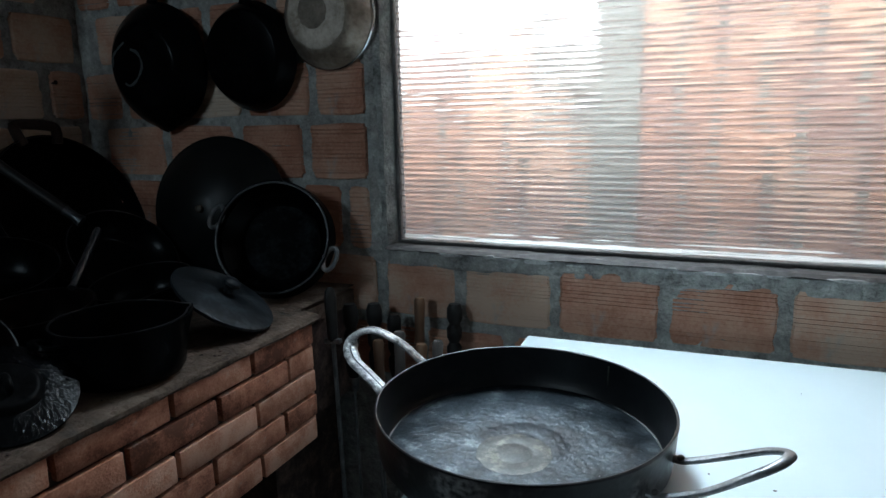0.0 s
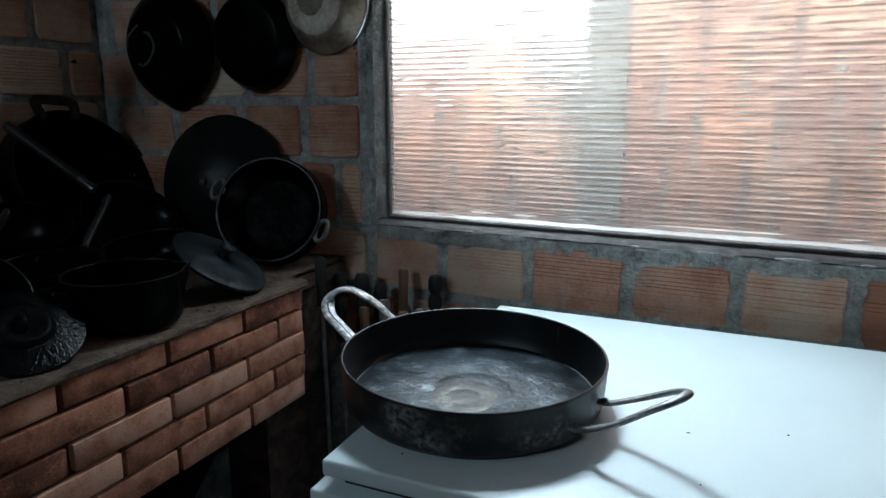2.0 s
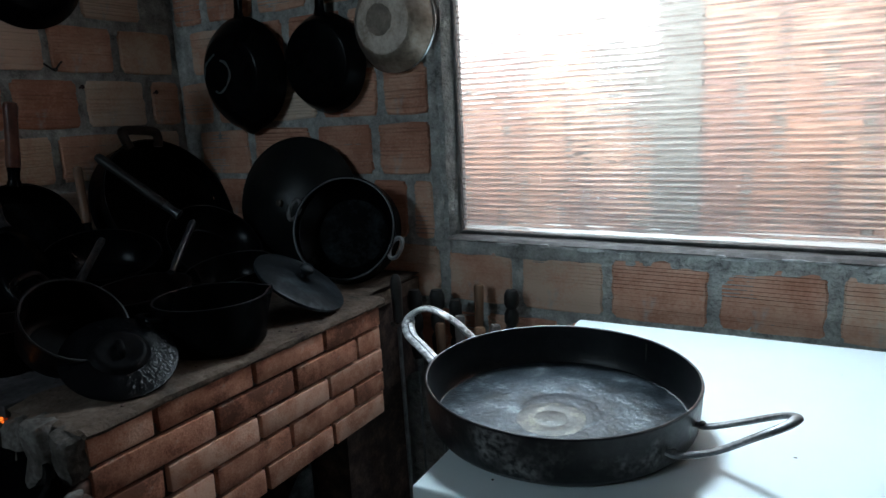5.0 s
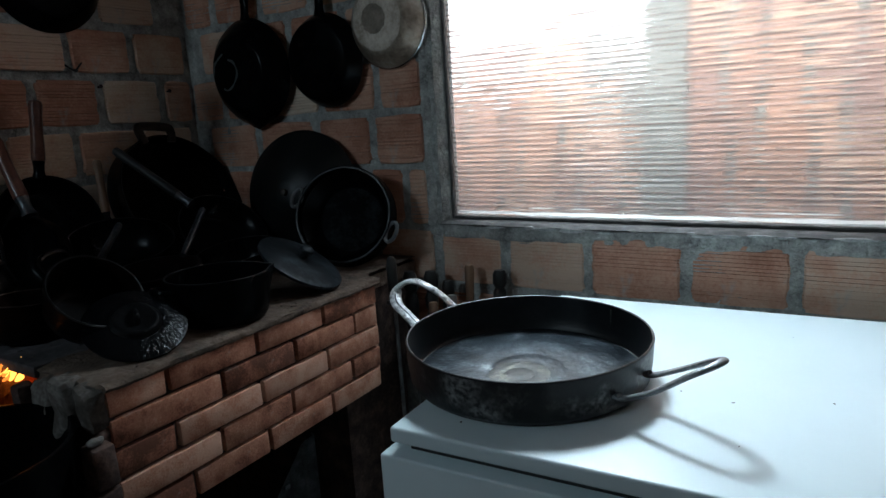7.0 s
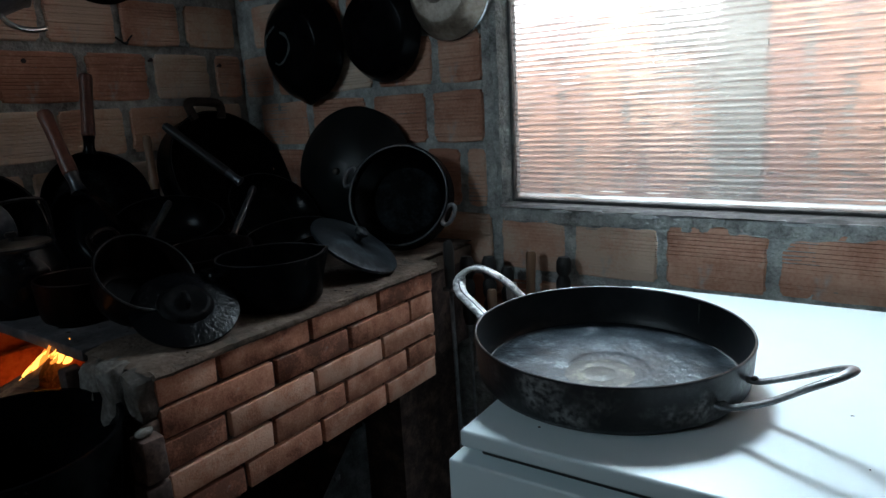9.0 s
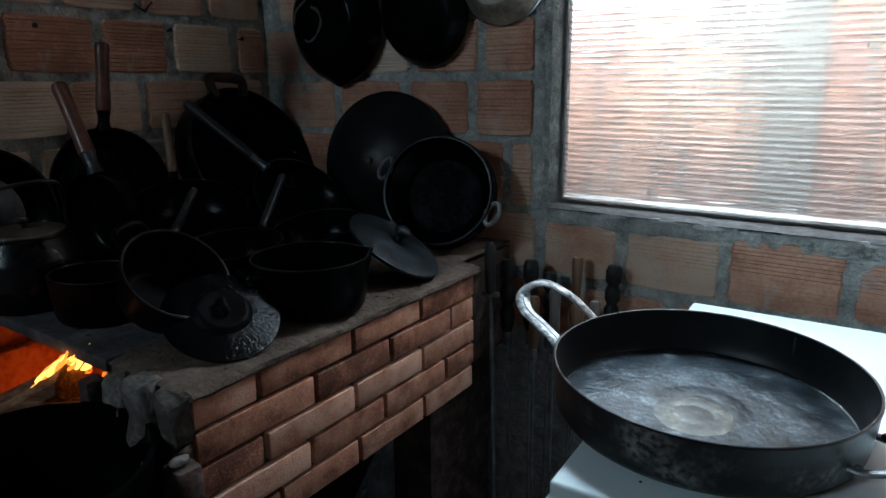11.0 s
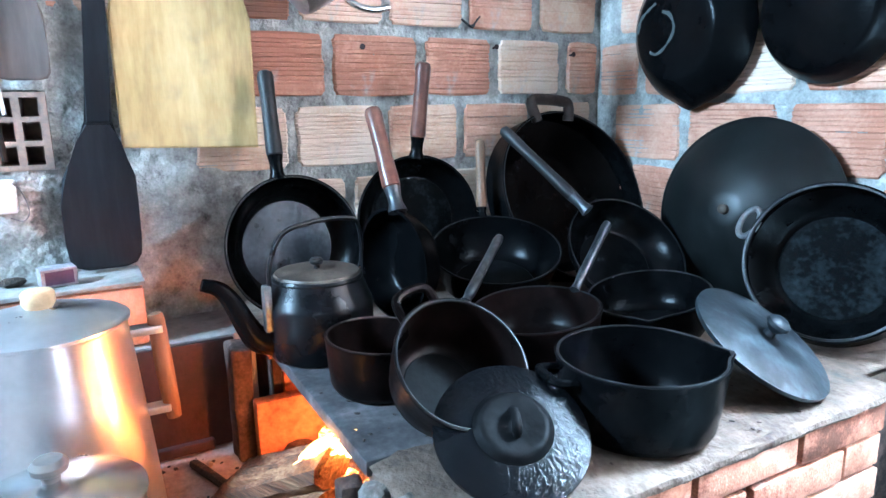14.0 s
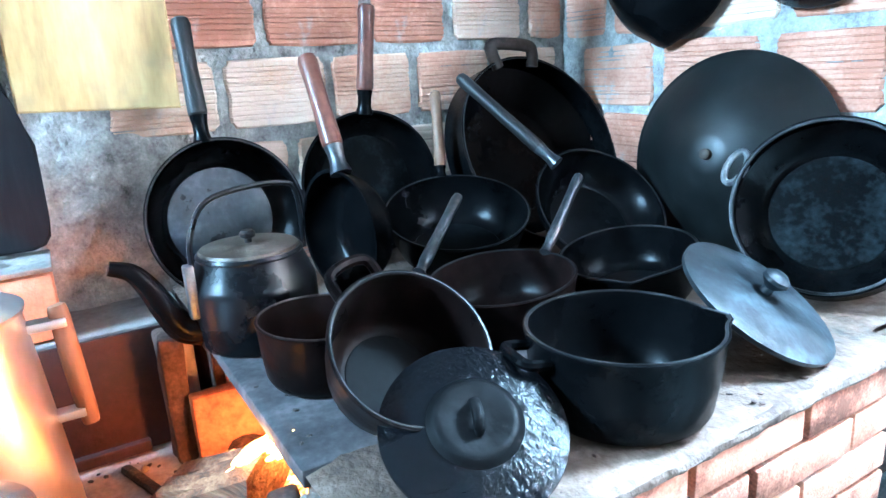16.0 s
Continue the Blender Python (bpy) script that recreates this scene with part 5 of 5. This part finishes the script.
    pts = [(yl + 0.006, zb + 0.006), (yr, zb - 0.003), (yr + 0.002, 1.50), (yr - 0.008, 1.535), (yr - 0.03, 1.575), (yr - 0.055, 1.60), (mid + 0.035, 1.625), (mid + 0.03, 1.70), (mid + 0.02, 1.72),
           (mid - 0.02, 1.72), (mid - 0.03, 1.70), (mid - 0.035, 1.625), (yl + 0.058, 1.60), (yl + 0.035, 1.575), (yl + 0.014, 1.535), (yl + 0.006, 1.50)]
    o = part("cutting_board", outline_plate(pts, 0.026, 0.050, 0.003), PINE)
    tagged(o, "yellow pine cutting board with curved shoulders hanging on the wall", "cutting board")
    nail(mid, 1.705, 0.0, 0.055)


cutting_board()


def two_part_paddle(right, cut, mid, depth, mat, label):
    """A flat paddle from its half widths going up: blade below the cut, shaft above it."""
    z, w = right[cut]
    t = thing("wooden_paddle", pose(depth[0], mid(right[0][0]), right[0][0]), label, "paddle")
    inv = t.matrix_world.inverted()
    for name, rows in (("blade", right[:cut + 1]), ("shaft", [(z - 0.004, w * 0.97)] + right[cut + 1:])):
        pts = [(mid(q) + k, q) for q, k in rows] + [(mid(q) - k, q) for q, k in reversed(rows)]
        x0, x1, bevel = depth
        inset = 0.0 if name == "blade" else 0.0012
        o = part(name, outline_plate(pts[::-1], x0 + inset, x1 - inset, bevel), mat, t)
        o.matrix_parent_inverse = inv


def paddle():
    right = [(1.062, 0.030), (1.068, 0.048), (1.082, 0.0575), (1.11, 0.0605), (1.18, 0.061), (1.225, 0.0575), (1.255, 0.045), (1.285, 0.030), (1.32, 0.0225), (1.40, 0.0195), (1.55, 0.017), (1.74, 0.016), (1.76, 0.011)]
    mid = lambda z: -1.153 - 0.022 * max(0, min(1, (1.42 - z) / 0.25)) + 0.02 * max(0, (z - 1.42) / 0.3)
    two_part_paddle(right, 8, mid, (0.036, 0.054, 0.005), DARK_WOOD, "long blackened wooden stirring paddle hanging on the wall")
    nail(mid(1.74), 1.745, 0.0, 0.056)
    right = [(1.390, 0.022), (1.393, 0.034), (1.402, 0.040), (1.44, 0.041), (1.495, 0.040), (1.53, 0.030), (1.56, 0.018), (1.60, 0.013), (1.78, 0.012), (1.79, 0.008)]
    y = -1.262
    two_part_paddle(right, 6, lambda z: y, (0.022, 0.036, 0.003), GREY_WOOD, "shorter grey-brown wooden paddle hanging above the hollow brick")
    nail(y, 1.775, 0.0, 0.045)


paddle()


def cable():
    bm = bmesh.new()
    sweep(bm, smooth_path([(0.040, -1.306, 1.80), (0.040, -1.302, 1.60), (0.040, -1.303, 1.45), (0.040, -1.296, 1.335)], 20), [0.0016 + 0.0016 * k / 20 for k in range(21)], 8)
    o = part("cable", bm, PLASTIC_WHITE)
    tagged(o, "thin white cable hanging down the wall", "cable")
    t = thing("light_switch", pose(0.022, -1.318, 1.20), "small white plastic switch box with loose wires", "switch")
    bm = bmesh.new()
    box(bm, -0.012, -0.020, -0.028, 0.016, 0.020, 0.028, bevel=0.004)
    part("case", bm, PLASTIC_WHITE, t)
    bm = bmesh.new()
    sweep(bm, smooth_path([(0.014, 0.015, 0.025), (0.018, 0.028, 0.01), (0.016, 0.036, -0.025), (0.014, 0.026, -0.042), (0.010, 0.008, -0.036)], 20), 0.0012, 6)
    part("wire", bm, BARE, t, "loose dark wire")
    bm = bmesh.new()
    sweep(bm, smooth_path([(0.004, 0.012, 0.06), (0.014, 0.010, 0.10), (0.016, 0.008, 0.135)], 10), 0.005, 8)
    part("plug", bm, PLASTIC_DARK, t, "black plug")


cable()


def jug():
    ax = Vector((0.04, 0.86, 0.50)).normalized()
    m = stand((0.165, -0.848, 1.542), ax, (1, 0, 0))
    t = thing("jug", m, "dented aluminium jug hanging on its side on the brick wall", "jug")
    bm = bmesh.new()
    lathe(bm, [(0, 0), (0.046, 0), (0.053, 0.004), (0.0555, 0.018), (0.058, 0.09), (0.060, 0.138), (0.063, 0.143), (0.061, 0.147), (0.0575, 0.141), (0.053, 0.018), (0, 0.011)], 48)
    for v in bm.verts:
        v.co += 0.0035 * noise.noise(v.co * 16) * Vector((v.co.x, v.co.y, 0)).normalized() if v.co.xy.length > 0.03 else Vector()
    part("body", bm, ALU_DENT, t)
    inv = m.inverted()
    bm = bmesh.new()
    sweep(bm, smooth_path([inv @ Vector(p) for p in ((0.180, -0.760, 1.553), (0.186, -0.750, 1.526), (0.192, -0.730, 1.513), (0.194, -0.702, 1.509), (0.194, -0.674, 1.514))], 20), 0.0062, 10)
    part("handle", bm, ALU, t, "curved bright handle")
    nail(-0.765, 1.638, 0.0, 0.17)


jug()

# pan that hangs above the nail hook
t, m = pot("frying_pan", (0.012, -0.432, 1.760), (-1, 0, 0.05), 0.152, 0.05, "black iron frying pan hanging bottom-out on the brick wall", "frying pan", Rb=0.115, toward=(0, 0, 1), group="hanging pans")
grip(t, m, (0.020, -0.432, 1.900), (0.020, -0.432, 2.06), IRON, 0.010, 0.2)
nail(-0.432, 2.045, 0.0, 0.04)
nail(-0.100, 1.452, 0.0, 0.018, 0.003)
nail(-0.322, 1.465, 0.0, 0.012, 0.003)
nail(-0.655, 1.457, 0.0, 0.014, 0.003)
bm = bmesh.new()
sweep(bm, smooth_path([(-0.01, 0.0, 0.0), (0.02, 0.0, 0.0), (0.032, -0.012, -0.006), (0.034, -0.028, 0.002), (0.034, -0.04, 0.010)], 16), 0.0026, 8)
sweep(bm, smooth_path([(0.026, -0.006, -0.002), (0.03, 0.004, 0.012), (0.03, 0.010, 0.018)], 8), 0.0022, 8)
o = part("wire_hook", bm, PLASTIC_DARK)
o.matrix_world = pose(0, -0.388, 1.512)
tagged(o, "bent black wire hook stuck in a mortar joint", "hook")

# ---- pans that hang on the north wall ----
for c, R, dep, Rb, lip, lab, mt in (((0.325, -0.034, 1.486), 0.153, 0.060, 0.108, math.pi, "black iron skillet with pouring lip hanging bottom-out by the window", IRON),
                                    ((0.613, -0.026, 1.494), 0.125, 0.046, 0.104, None, "smaller black iron frying pan hanging bottom-out on the wall", IRON)):
    t, m = pot("frying_pan", c, (0, 1, 0.04), R, dep, lab, "frying pan", Rb=Rb, toward=(0, 0, 1), group="hanging pans", lip=lip, mat=mt)
    grip(t, m, (c[0], -0.040, c[2] + R - 0.005), (c[0], -0.024, c[2] + R + 0.20), IRON, 0.0185, 0.3, flat=0.5)
    nail(c[0], c[2] + R + 0.185, 0.0, 0.045, north_wall=True)
    if lip:
        bm = bmesh.new()
        for stroke in (((0.0, -0.098), (0.028, -0.090), (0.045, -0.070), (0.058, -0.048)), ((0.040, -0.030), (0.030, -0.008), (0.0, 0.002), (-0.032, -0.020), (-0.046, -0.045), (-0.040, -0.062))):
            pts = smooth_path([(u, v, -0.0002) for u, v in stroke], 14)
            sweep(bm, pts, [0.0018 + 0.0034 * abs(math.sin(2.3 * i + 0.4)) * (1 - i / 22) for i in range(15)], 6, flat=0.12)
        part("chalky_mark", bm, CHALK, t, "pale scuff on the pan bottom")

t, m = pot("aluminium_basin", (0.822, -0.012, 1.572), (0, 1, 0.02), 0.115, 0.054, "battered aluminium pan with crusted bottom hanging beside the window", "basin", Rb=0.082, mat=ALU_WORN,
           toward=(0, 0, 1), group="hanging pans")
bm = bmesh.new()
lathe(bm, [(0, -0.0022), (0.03, -0.002), (0.05, -0.0026), (0.070, -0.0018), (0.0745, 0.0005), (0.05, 0.002)], 48, wobble=0.07)
crust = part("crusted_bottom", bm, ALU_CRUST, t, "cream burnt crust")
bm = bmesh.new()
lathe(bm, [(0, -0.0034), (0.020, -0.0036), (0.034, -0.0032), (0.038, -0.0018)], 40, wobble=0.12)
bmesh.ops.translate(bm, verts=bm.verts[:], vec=(0.006, -0.008, 0))
part("burnt_patch", bm, BURNT, crust, "brown burnt patch")
bm = bmesh.new()
lathe(bm, [(0.1105, 0.0508), (0.1120, 0.0548), (0.1155, 0.0554), (0.1182, 0.0535), (0.1186, 0.0485), (0.1160, 0.0455)], 56)
part("rim", bm, ALU, t, "rolled bright rim")
nail(0.817, 1.66, 0.0, 0.05, north_wall=True)


# ---- the freezer and its pan ----
def freezer():
    x0, x1, y0, y1 = 1.341, 2.50, -0.806, -0.104
    t = thing("chest_freezer", pose(1.88, -0.41, 0), "white enamelled chest freezer with a closed lid below the window", "freezer")
    inv = t.matrix_world.inverted()

    def add(name, bm, mat, label=""):
        o = part(name, bm, mat, t, label)
        o.matrix_parent_inverse = inv
    bm = bmesh.new()
    box(bm, x0 - 0.014, y0 - 0.008, 0.03, x1, y1, 0.870, bevel=0.004, segs=3)
    add("cabinet", bm, ENAMEL)
    bm = bmesh.new()
    box(bm, x0 + 0.020, y0 + 0.020, 0.870, x1 - 0.005, y1 - 0.005, 0.887, bevel=0.002)
    add("seal", bm, SEAL, "dark rubber seal")
    bm = bmesh.new()
    box(bm, x0, y0, 0.886, x1, y1, 0.909, bevel=0.0045, segs=3)
    add("lid", bm, ENAMEL, "smooth white lid")
    for x in (x0 + 0.08, x1 - 0.08):
        for y in (y0 + 0.08, y1 - 0.08):
            bm = bmesh.new()
            lathe(bm, [(0, 0.0), (0.02, 0.0), (0.022, 0.01), (0.018, 0.031), (0, 0.031)], 16)
            bmesh.ops.translate(bm, vec=(x, y, 0), verts=bm.verts)
            add("foot", bm, PLASTIC_DARK, "black foot")
    # the freezer stands a little askew to the wall
    corner = Matrix.Translation((x0, y0, 0))
    t.matrix_world = corner @ Matrix.Rotation(radians(2.2), 4, "Z") @ corner.inverted() @ t.matrix_world


freezer()


def freezer_pan():
    c = Vector((1.441, -0.563, 0.9125))
    out = Vector((0.298, -0.088, 0)).normalized()
    m = stand(c, (0.012, -0.022, 1), out)
    t = thing("paella_pan", m, "wide blackened steel pan with two forged loop handles on the freezer", "pan")
    bm = bmesh.new()
    R, H = 0.192, 0.070
    lathe(bm, [(0, 0.0), (0.10, 0.0), (0.172, 0.0005), (0.182, 0.004), (0.1875, 0.012), (0.1905, H * 0.5), (R, H - 0.002), (R, H - 0.0005), (R - 0.0015, H), (R - 0.003, H - 0.0008), (R - 0.0045, H * 0.5), (R - 0.007, 0.015),
               (R - 0.011, 0.0085), (R - 0.018, 0.0062), (0.12, 0.0058), (0.064, 0.0054), (0, 0.0054)], 96, wobble=0.004)
    wall = part("wall", bm, SCUFFED, t, "black steel with pale scuffs")
    # the pan rim's wear and highlight as one paler ring
    bm = bmesh.new()
    lathe(bm, [(R - 0.0034, H - 0.0012), (R - 0.0028, H + 0.0004), (R - 0.0014, H + 0.0009), (R + 0.0003, H + 0.0003), (R + 0.0008, H - 0.0018)], 96, wobble=0.004)
    part("rim", bm, RIM, wall, "thin worn rim with its highlight coloured in")
    bm = bmesh.new()
    lathe(bm, [(R - 0.0042, H - 0.0016), (R - 0.0054, H * 0.5), (R - 0.0078, 0.0155), (R - 0.0118, 0.0090), (R - 0.019, 0.0068)], 96, wobble=0.004)
    part("inner_wall", bm, PAN_IN, wall, "clean dark inside of the wall")
    bm = bmesh.new()
    lathe(bm, [(0, 0.0080), (0.025, 0.0080), (0.029, 0.0074), (0.033, 0.0080), (0.056, 0.0080), (0.060, 0.0073), (0.064, 0.0080), (0.12, 0.0082), (0.174, 0.0092), (0.1775, 0.0084)], 96)
    part("cooking_surface", bm, STEEL_PAN, t, "dull bluish ringed cooking surface")
    bm = bmesh.new()
    lathe(bm, [(0, 0.0086), (0.022, 0.0086), (0.0245, 0.0081), (0.027, 0.0086), (0.042, 0.0086), (0.049, 0.0081)], 64, wobble=0.05)
    bmesh.ops.translate(bm, verts=bm.verts[:], vec=(0.004, -0.026, 0))
    part("worn_centre", bm, WORN_CENTRE, t, "pale ringed worn centre")
    # long loop handle
    bm = bmesh.new()
    sweep(bm, smooth_path([(0.188, -0.040, 0.033), (0.204, -0.041, 0.035), (0.245, -0.039, 0.056), (0.284, -0.030, 0.084), (0.308, -0.012, 0.099), (0.311, 0.010, 0.101), (0.288, 0.028, 0.088), (0.246, 0.033, 0.064), (0.204, 0.033, 0.043), (0.188, 0.032, 0.041)], 48), 0.0064, 10, flat=0.6)
    part("loop_handle", bm, BARE, t, "long narrow steel loop handle")
    # round loop handle, raised
    inv = m.inverted()
    bm = bmesh.new()
    ring = ((1.247, -0.577, 0.958), (1.240, -0.575, 0.970), (1.206, -0.558, 0.983), (1.170, -0.535, 0.991), (1.151, -0.512, 1.003), (1.154, -0.499, 1.017), (1.180, -0.489, 1.025), (1.222, -0.477, 1.004), (1.252, -0.468, 0.974), (1.266, -0.471, 0.962))
    sweep(bm, smooth_path([inv @ Vector(p) for p in ring], 44), 0.0112, 12, flat=0.42)
    forged = part("loop_handle", bm, FORGED, t, "hammered bright steel loop handle")
    bm = bmesh.new()
    sweep(bm, smooth_path([inv @ (Vector(p) + Vector((0, 0, 0.0042))) for p in ring], 44), 0.0018, 6, flat=0.6)
    part("groove", bm, SCUFFED, forged, "dark groove along the loop")
    spots = [(0.1965, -0.040, 0.036), (0.1965, 0.032, 0.044)]
    for p in spots:
        bm = bmesh.new()
        bmesh.ops.create_icosphere(bm, subdivisions=2, radius=0.0048, matrix=Matrix.Translation(p))
        part("rivet", bm, SCUFFED, t)
    # seam inside the rim
    bm = bmesh.new()
    box(bm, 0.029, 0.1835, 0.030, 0.032, 0.1872, 0.064, bevel=0.001)
    part("seam", bm, WORN_CENTRE, t, "pale weld seam inside the rim")


freezer_pan()


# ---- tools between the stove and the freezer ----
def skewer(top, foot, grip_mat, turned=True, g=0.13, r=0.012, blade=0.0045, label="", flat=0.5):
    top, foot = Vector(top), Vector(foot)
    m = stand(foot, (top - foot), (1, 0, 0))
    ln = (top - foot).length
    t = thing("skewer", m, label, "skewer", "skewers by the stove")
    bm = bmesh.new()
    sweep(bm, [(0, 0, 0.0), (0, 0, 0.05), (0, 0, ln - g - 0.02), (0, 0, ln - g + 0.01)], [0.001, blade, blade, blade], 8, flat)
    part("blade", bm, BARE, t, "dull steel blade")
    bm = bmesh.new()
    z0 = ln - g
    if turned:
        prof = [(0, z0), (r * 0.6, z0), (r * 0.75, z0 + g * 0.05), (r, z0 + g * 0.15), (r * 1.05, z0 + g * 0.3), (r * 0.7, z0 + g * 0.38), (r * 1.05, z0 + g * 0.46), (r * 1.08, z0 + g * 0.6), (r * 0.72, z0 + g * 0.68),
                (r * 1.1, z0 + g * 0.76), (r * 1.12, z0 + g * 0.92), (r * 0.8, z0 + g), (0, z0 + g)]
    else:
        prof = [(0, z0), (r * 0.8, z0), (r, z0 + g * 0.1), (r * 0.9, z0 + g * 0.5), (r * 1.05, z0 + g * 0.95), (r * 0.8, z0 + g), (0, z0 + g)]
    lathe(bm, prof, 16)
    handle = part("handle", bm, grip_mat, t)
    bm = bmesh.new()
    lathe(bm, [(r * 0.62, z0 - 0.03), (r * 0.68, z0 - 0.028), (r * 0.7, z0 + 0.002), (r * 0.3, z0 + 0.003), (r * 0.3, z0 - 0.03)], 14)
    part("ferrule", bm, BARE, handle, "bright ferrule")


# a flat black poker that stands highest
m = stand((0.956, -0.240, 0.012), (-0.073, 0.077, 0.983), (1, 0, 0))
t = thing("poker", m, "tall flat black iron poker standing beside the stove", "poker")
bm = bmesh.new()
sweep(bm, [(0, 0, 0.0), (0, 0, 0.02), (0, 0, 0.87)], [0.004, 0.0065, 0.0065], 8, 0.6)
part("shaft", bm, BARE, t, "grey steel shaft")
bm = bmesh.new()
sweep(bm, [(0, 0, 0.860), (0, 0, 0.866), (0, 0, 0.90), (0, 0, 0.955), (0, 0, 0.972), (0, 0, 0.980)], [0.008, 0.0150, 0.0155, 0.0172, 0.0140, 0.007], 12, 0.7)
part("handle", bm, PLASTIC_DARK, t)
bm = bmesh.new()
box(bm, -0.020, -0.007, 0.855, 0.020, 0.007, 0.866, bevel=0.002)
part("guard", bm, BARE, t)
skewer((0.893, -0.100, 0.932), (0.938, -0.150, 0.0), PLASTIC_DARK, True, 0.175, 0.0165, label="steel barbecue skewer with turned black handle")
skewer((0.940, -0.072, 0.930), (0.978, -0.130, 0.0), PLASTIC_DARK, True, 0.17, 0.0165, label="steel barbecue skewer with turned black handle")
skewer((0.985, -0.060, 0.905), (1.005, -0.110, 0.0), PLASTIC_DARK, True, 0.15, 0.0145, label="steel barbecue skewer with turned black handle")
skewer((0.975, -0.120, 0.862), (1.010, -0.170, 0.0), BROWN_WOOD, False, 0.12, 0.012, label="steel skewer with plain worn wooden handle")
skewer((1.010, -0.085, 0.875), (1.040, -0.150, 0.0), GREY_WOOD, False, 0.12, 0.013, label="steel skewer with grey worn wooden handle")
skewer((1.046, -0.050, 0.948), (1.060, -0.120, 0.0), BROWN_WOOD, False, 0.15, 0.012, label="steel skewer with long pale wooden handle")
skewer((1.072, -0.100, 0.858), (1.085, -0.160, 0.0), BROWN_WOOD, False, 0.11, 0.013, label="steel skewer with reddish wooden handle")
skewer((1.130, -0.045, 0.940), (1.130, -0.110, 0.0), PLASTIC_DARK, True, 0.14, 0.016, label="steel skewer with thick turned black handle")
skewer((1.105, -0.085, 0.865), (1.115, -0.180, 0.0), GREY_WOOD, False, 0.12, 0.012, label="steel skewer with grey worn wooden handle")


def sheet_metal():
    t = thing("steel_frame", pose(0.72, -0.38, 0), "bent galvanised sheet steel stored under the stove", "scrap metal")
    inv = t.matrix_world.inverted()
    bm = bmesh.new()
    pts = [(0.74, -0.52), (0.745, -0.40), (0.750, -0.395), (0.755, -0.365), (0.74, -0.36)]
    a = [bm.verts.new((x, y, 0.0)) for x, y in pts]
    tops = [0.43, 0.555, 0.56, 0.565, 0.565]
    b = [bm.verts.new((x, y, z)) for (x, y), z in zip(pts, tops)]
    for k in range(4):
        bm.faces.new((a[k], a[k + 1], b[k + 1], b[k]))
    bmesh.ops.solidify(bm, geom=bm.faces[:], thickness=0.003)
    o = part("panel", bm, BARE, t, smooth=False)
    o.matrix_parent_inverse = inv
    bm = bmesh.new()
    box(bm, 0.748, -0.478, 0.47, 0.756, -0.462, 0.482, bevel=0.001)
    o = part("latch", bm, BARE, t, "small bright latch")
    o.matrix_parent_inverse = inv


sheet_metal()

# ---- bricks of the neighbouring wall ----
rng = random.Random(21)
for row in range(13):
    z = 0.62 + row * 0.145
    x = -0.9 + (row % 2) * 0.11
    turned = False
    while x < 4.0:
        if x > 1.283 and not turned:
            turned, x = True, 1.413 - (row % 2) * 0.10
        ln = rng.uniform(0.19, 0.215)
        if turned and x < 1.411:
            ln, x = ln - 0.10, 1.413
        if (x + ln < 1.268 and z + 0.13 < 1.51) or x > 1.411:
            lay(neighbour, pose(x + ln / 2, OUT_Y + 0.002, z + 0.066), ln, 0.13, BRICK_OUT, 6)
        x += ln + 0.03

# ---- small dirt ----
def crumbs(name, place, n, r0, r1, mat, label, seed):
    rng = random.Random(seed)
    bm = bmesh.new()
    for _ in range(n):
        x, y, z = place(rng)
        rr = rng.uniform(r0, r1)
        bmesh.ops.create_icosphere(bm, subdivisions=1, radius=rr, matrix=Matrix.Translation((x, y, z + rr * 0.25)) @ Matrix.Rotation(rng.uniform(0, 6), 4, "Z") @ Matrix.Diagonal((rng.uniform(0.8, 2.0), 1, 0.45, 1)))
    tagged(part(name, bm, mat), label, "dirt", kind="stuff")


crumbs("freezer_specks", lambda g: (g.uniform(1.36, 2.35), g.uniform(-0.76, -0.14), 0.9085), 34, 0.0008, 0.0022, CHAR, "dark specks of dirt on the white freezer lid", 3)
crumbs("stove_crumbs", lambda g: (g.uniform(0.72, 0.885), g.uniform(-0.92, -0.26), 0.950), 60, 0.0012, 0.0036, SOOT_SHADE, "dark crumbs and soot on the cement stove top", 4)
crumbs("plate_crumbs", lambda g: (g.uniform(0.26, 0.70), g.uniform(-0.94, -0.80), 0.9518), 26, 0.0012, 0.0038, CHAR, "charred crumbs on the hotplate", 5)
crumbs("hearth_ash", lambda g: (g.uniform(0.19, 0.55), g.uniform(-1.14, -1.0), 0.7285), 60, 0.0012, 0.0045, CHAR, "ash and bark crumbs on the hearth before the fire", 6)
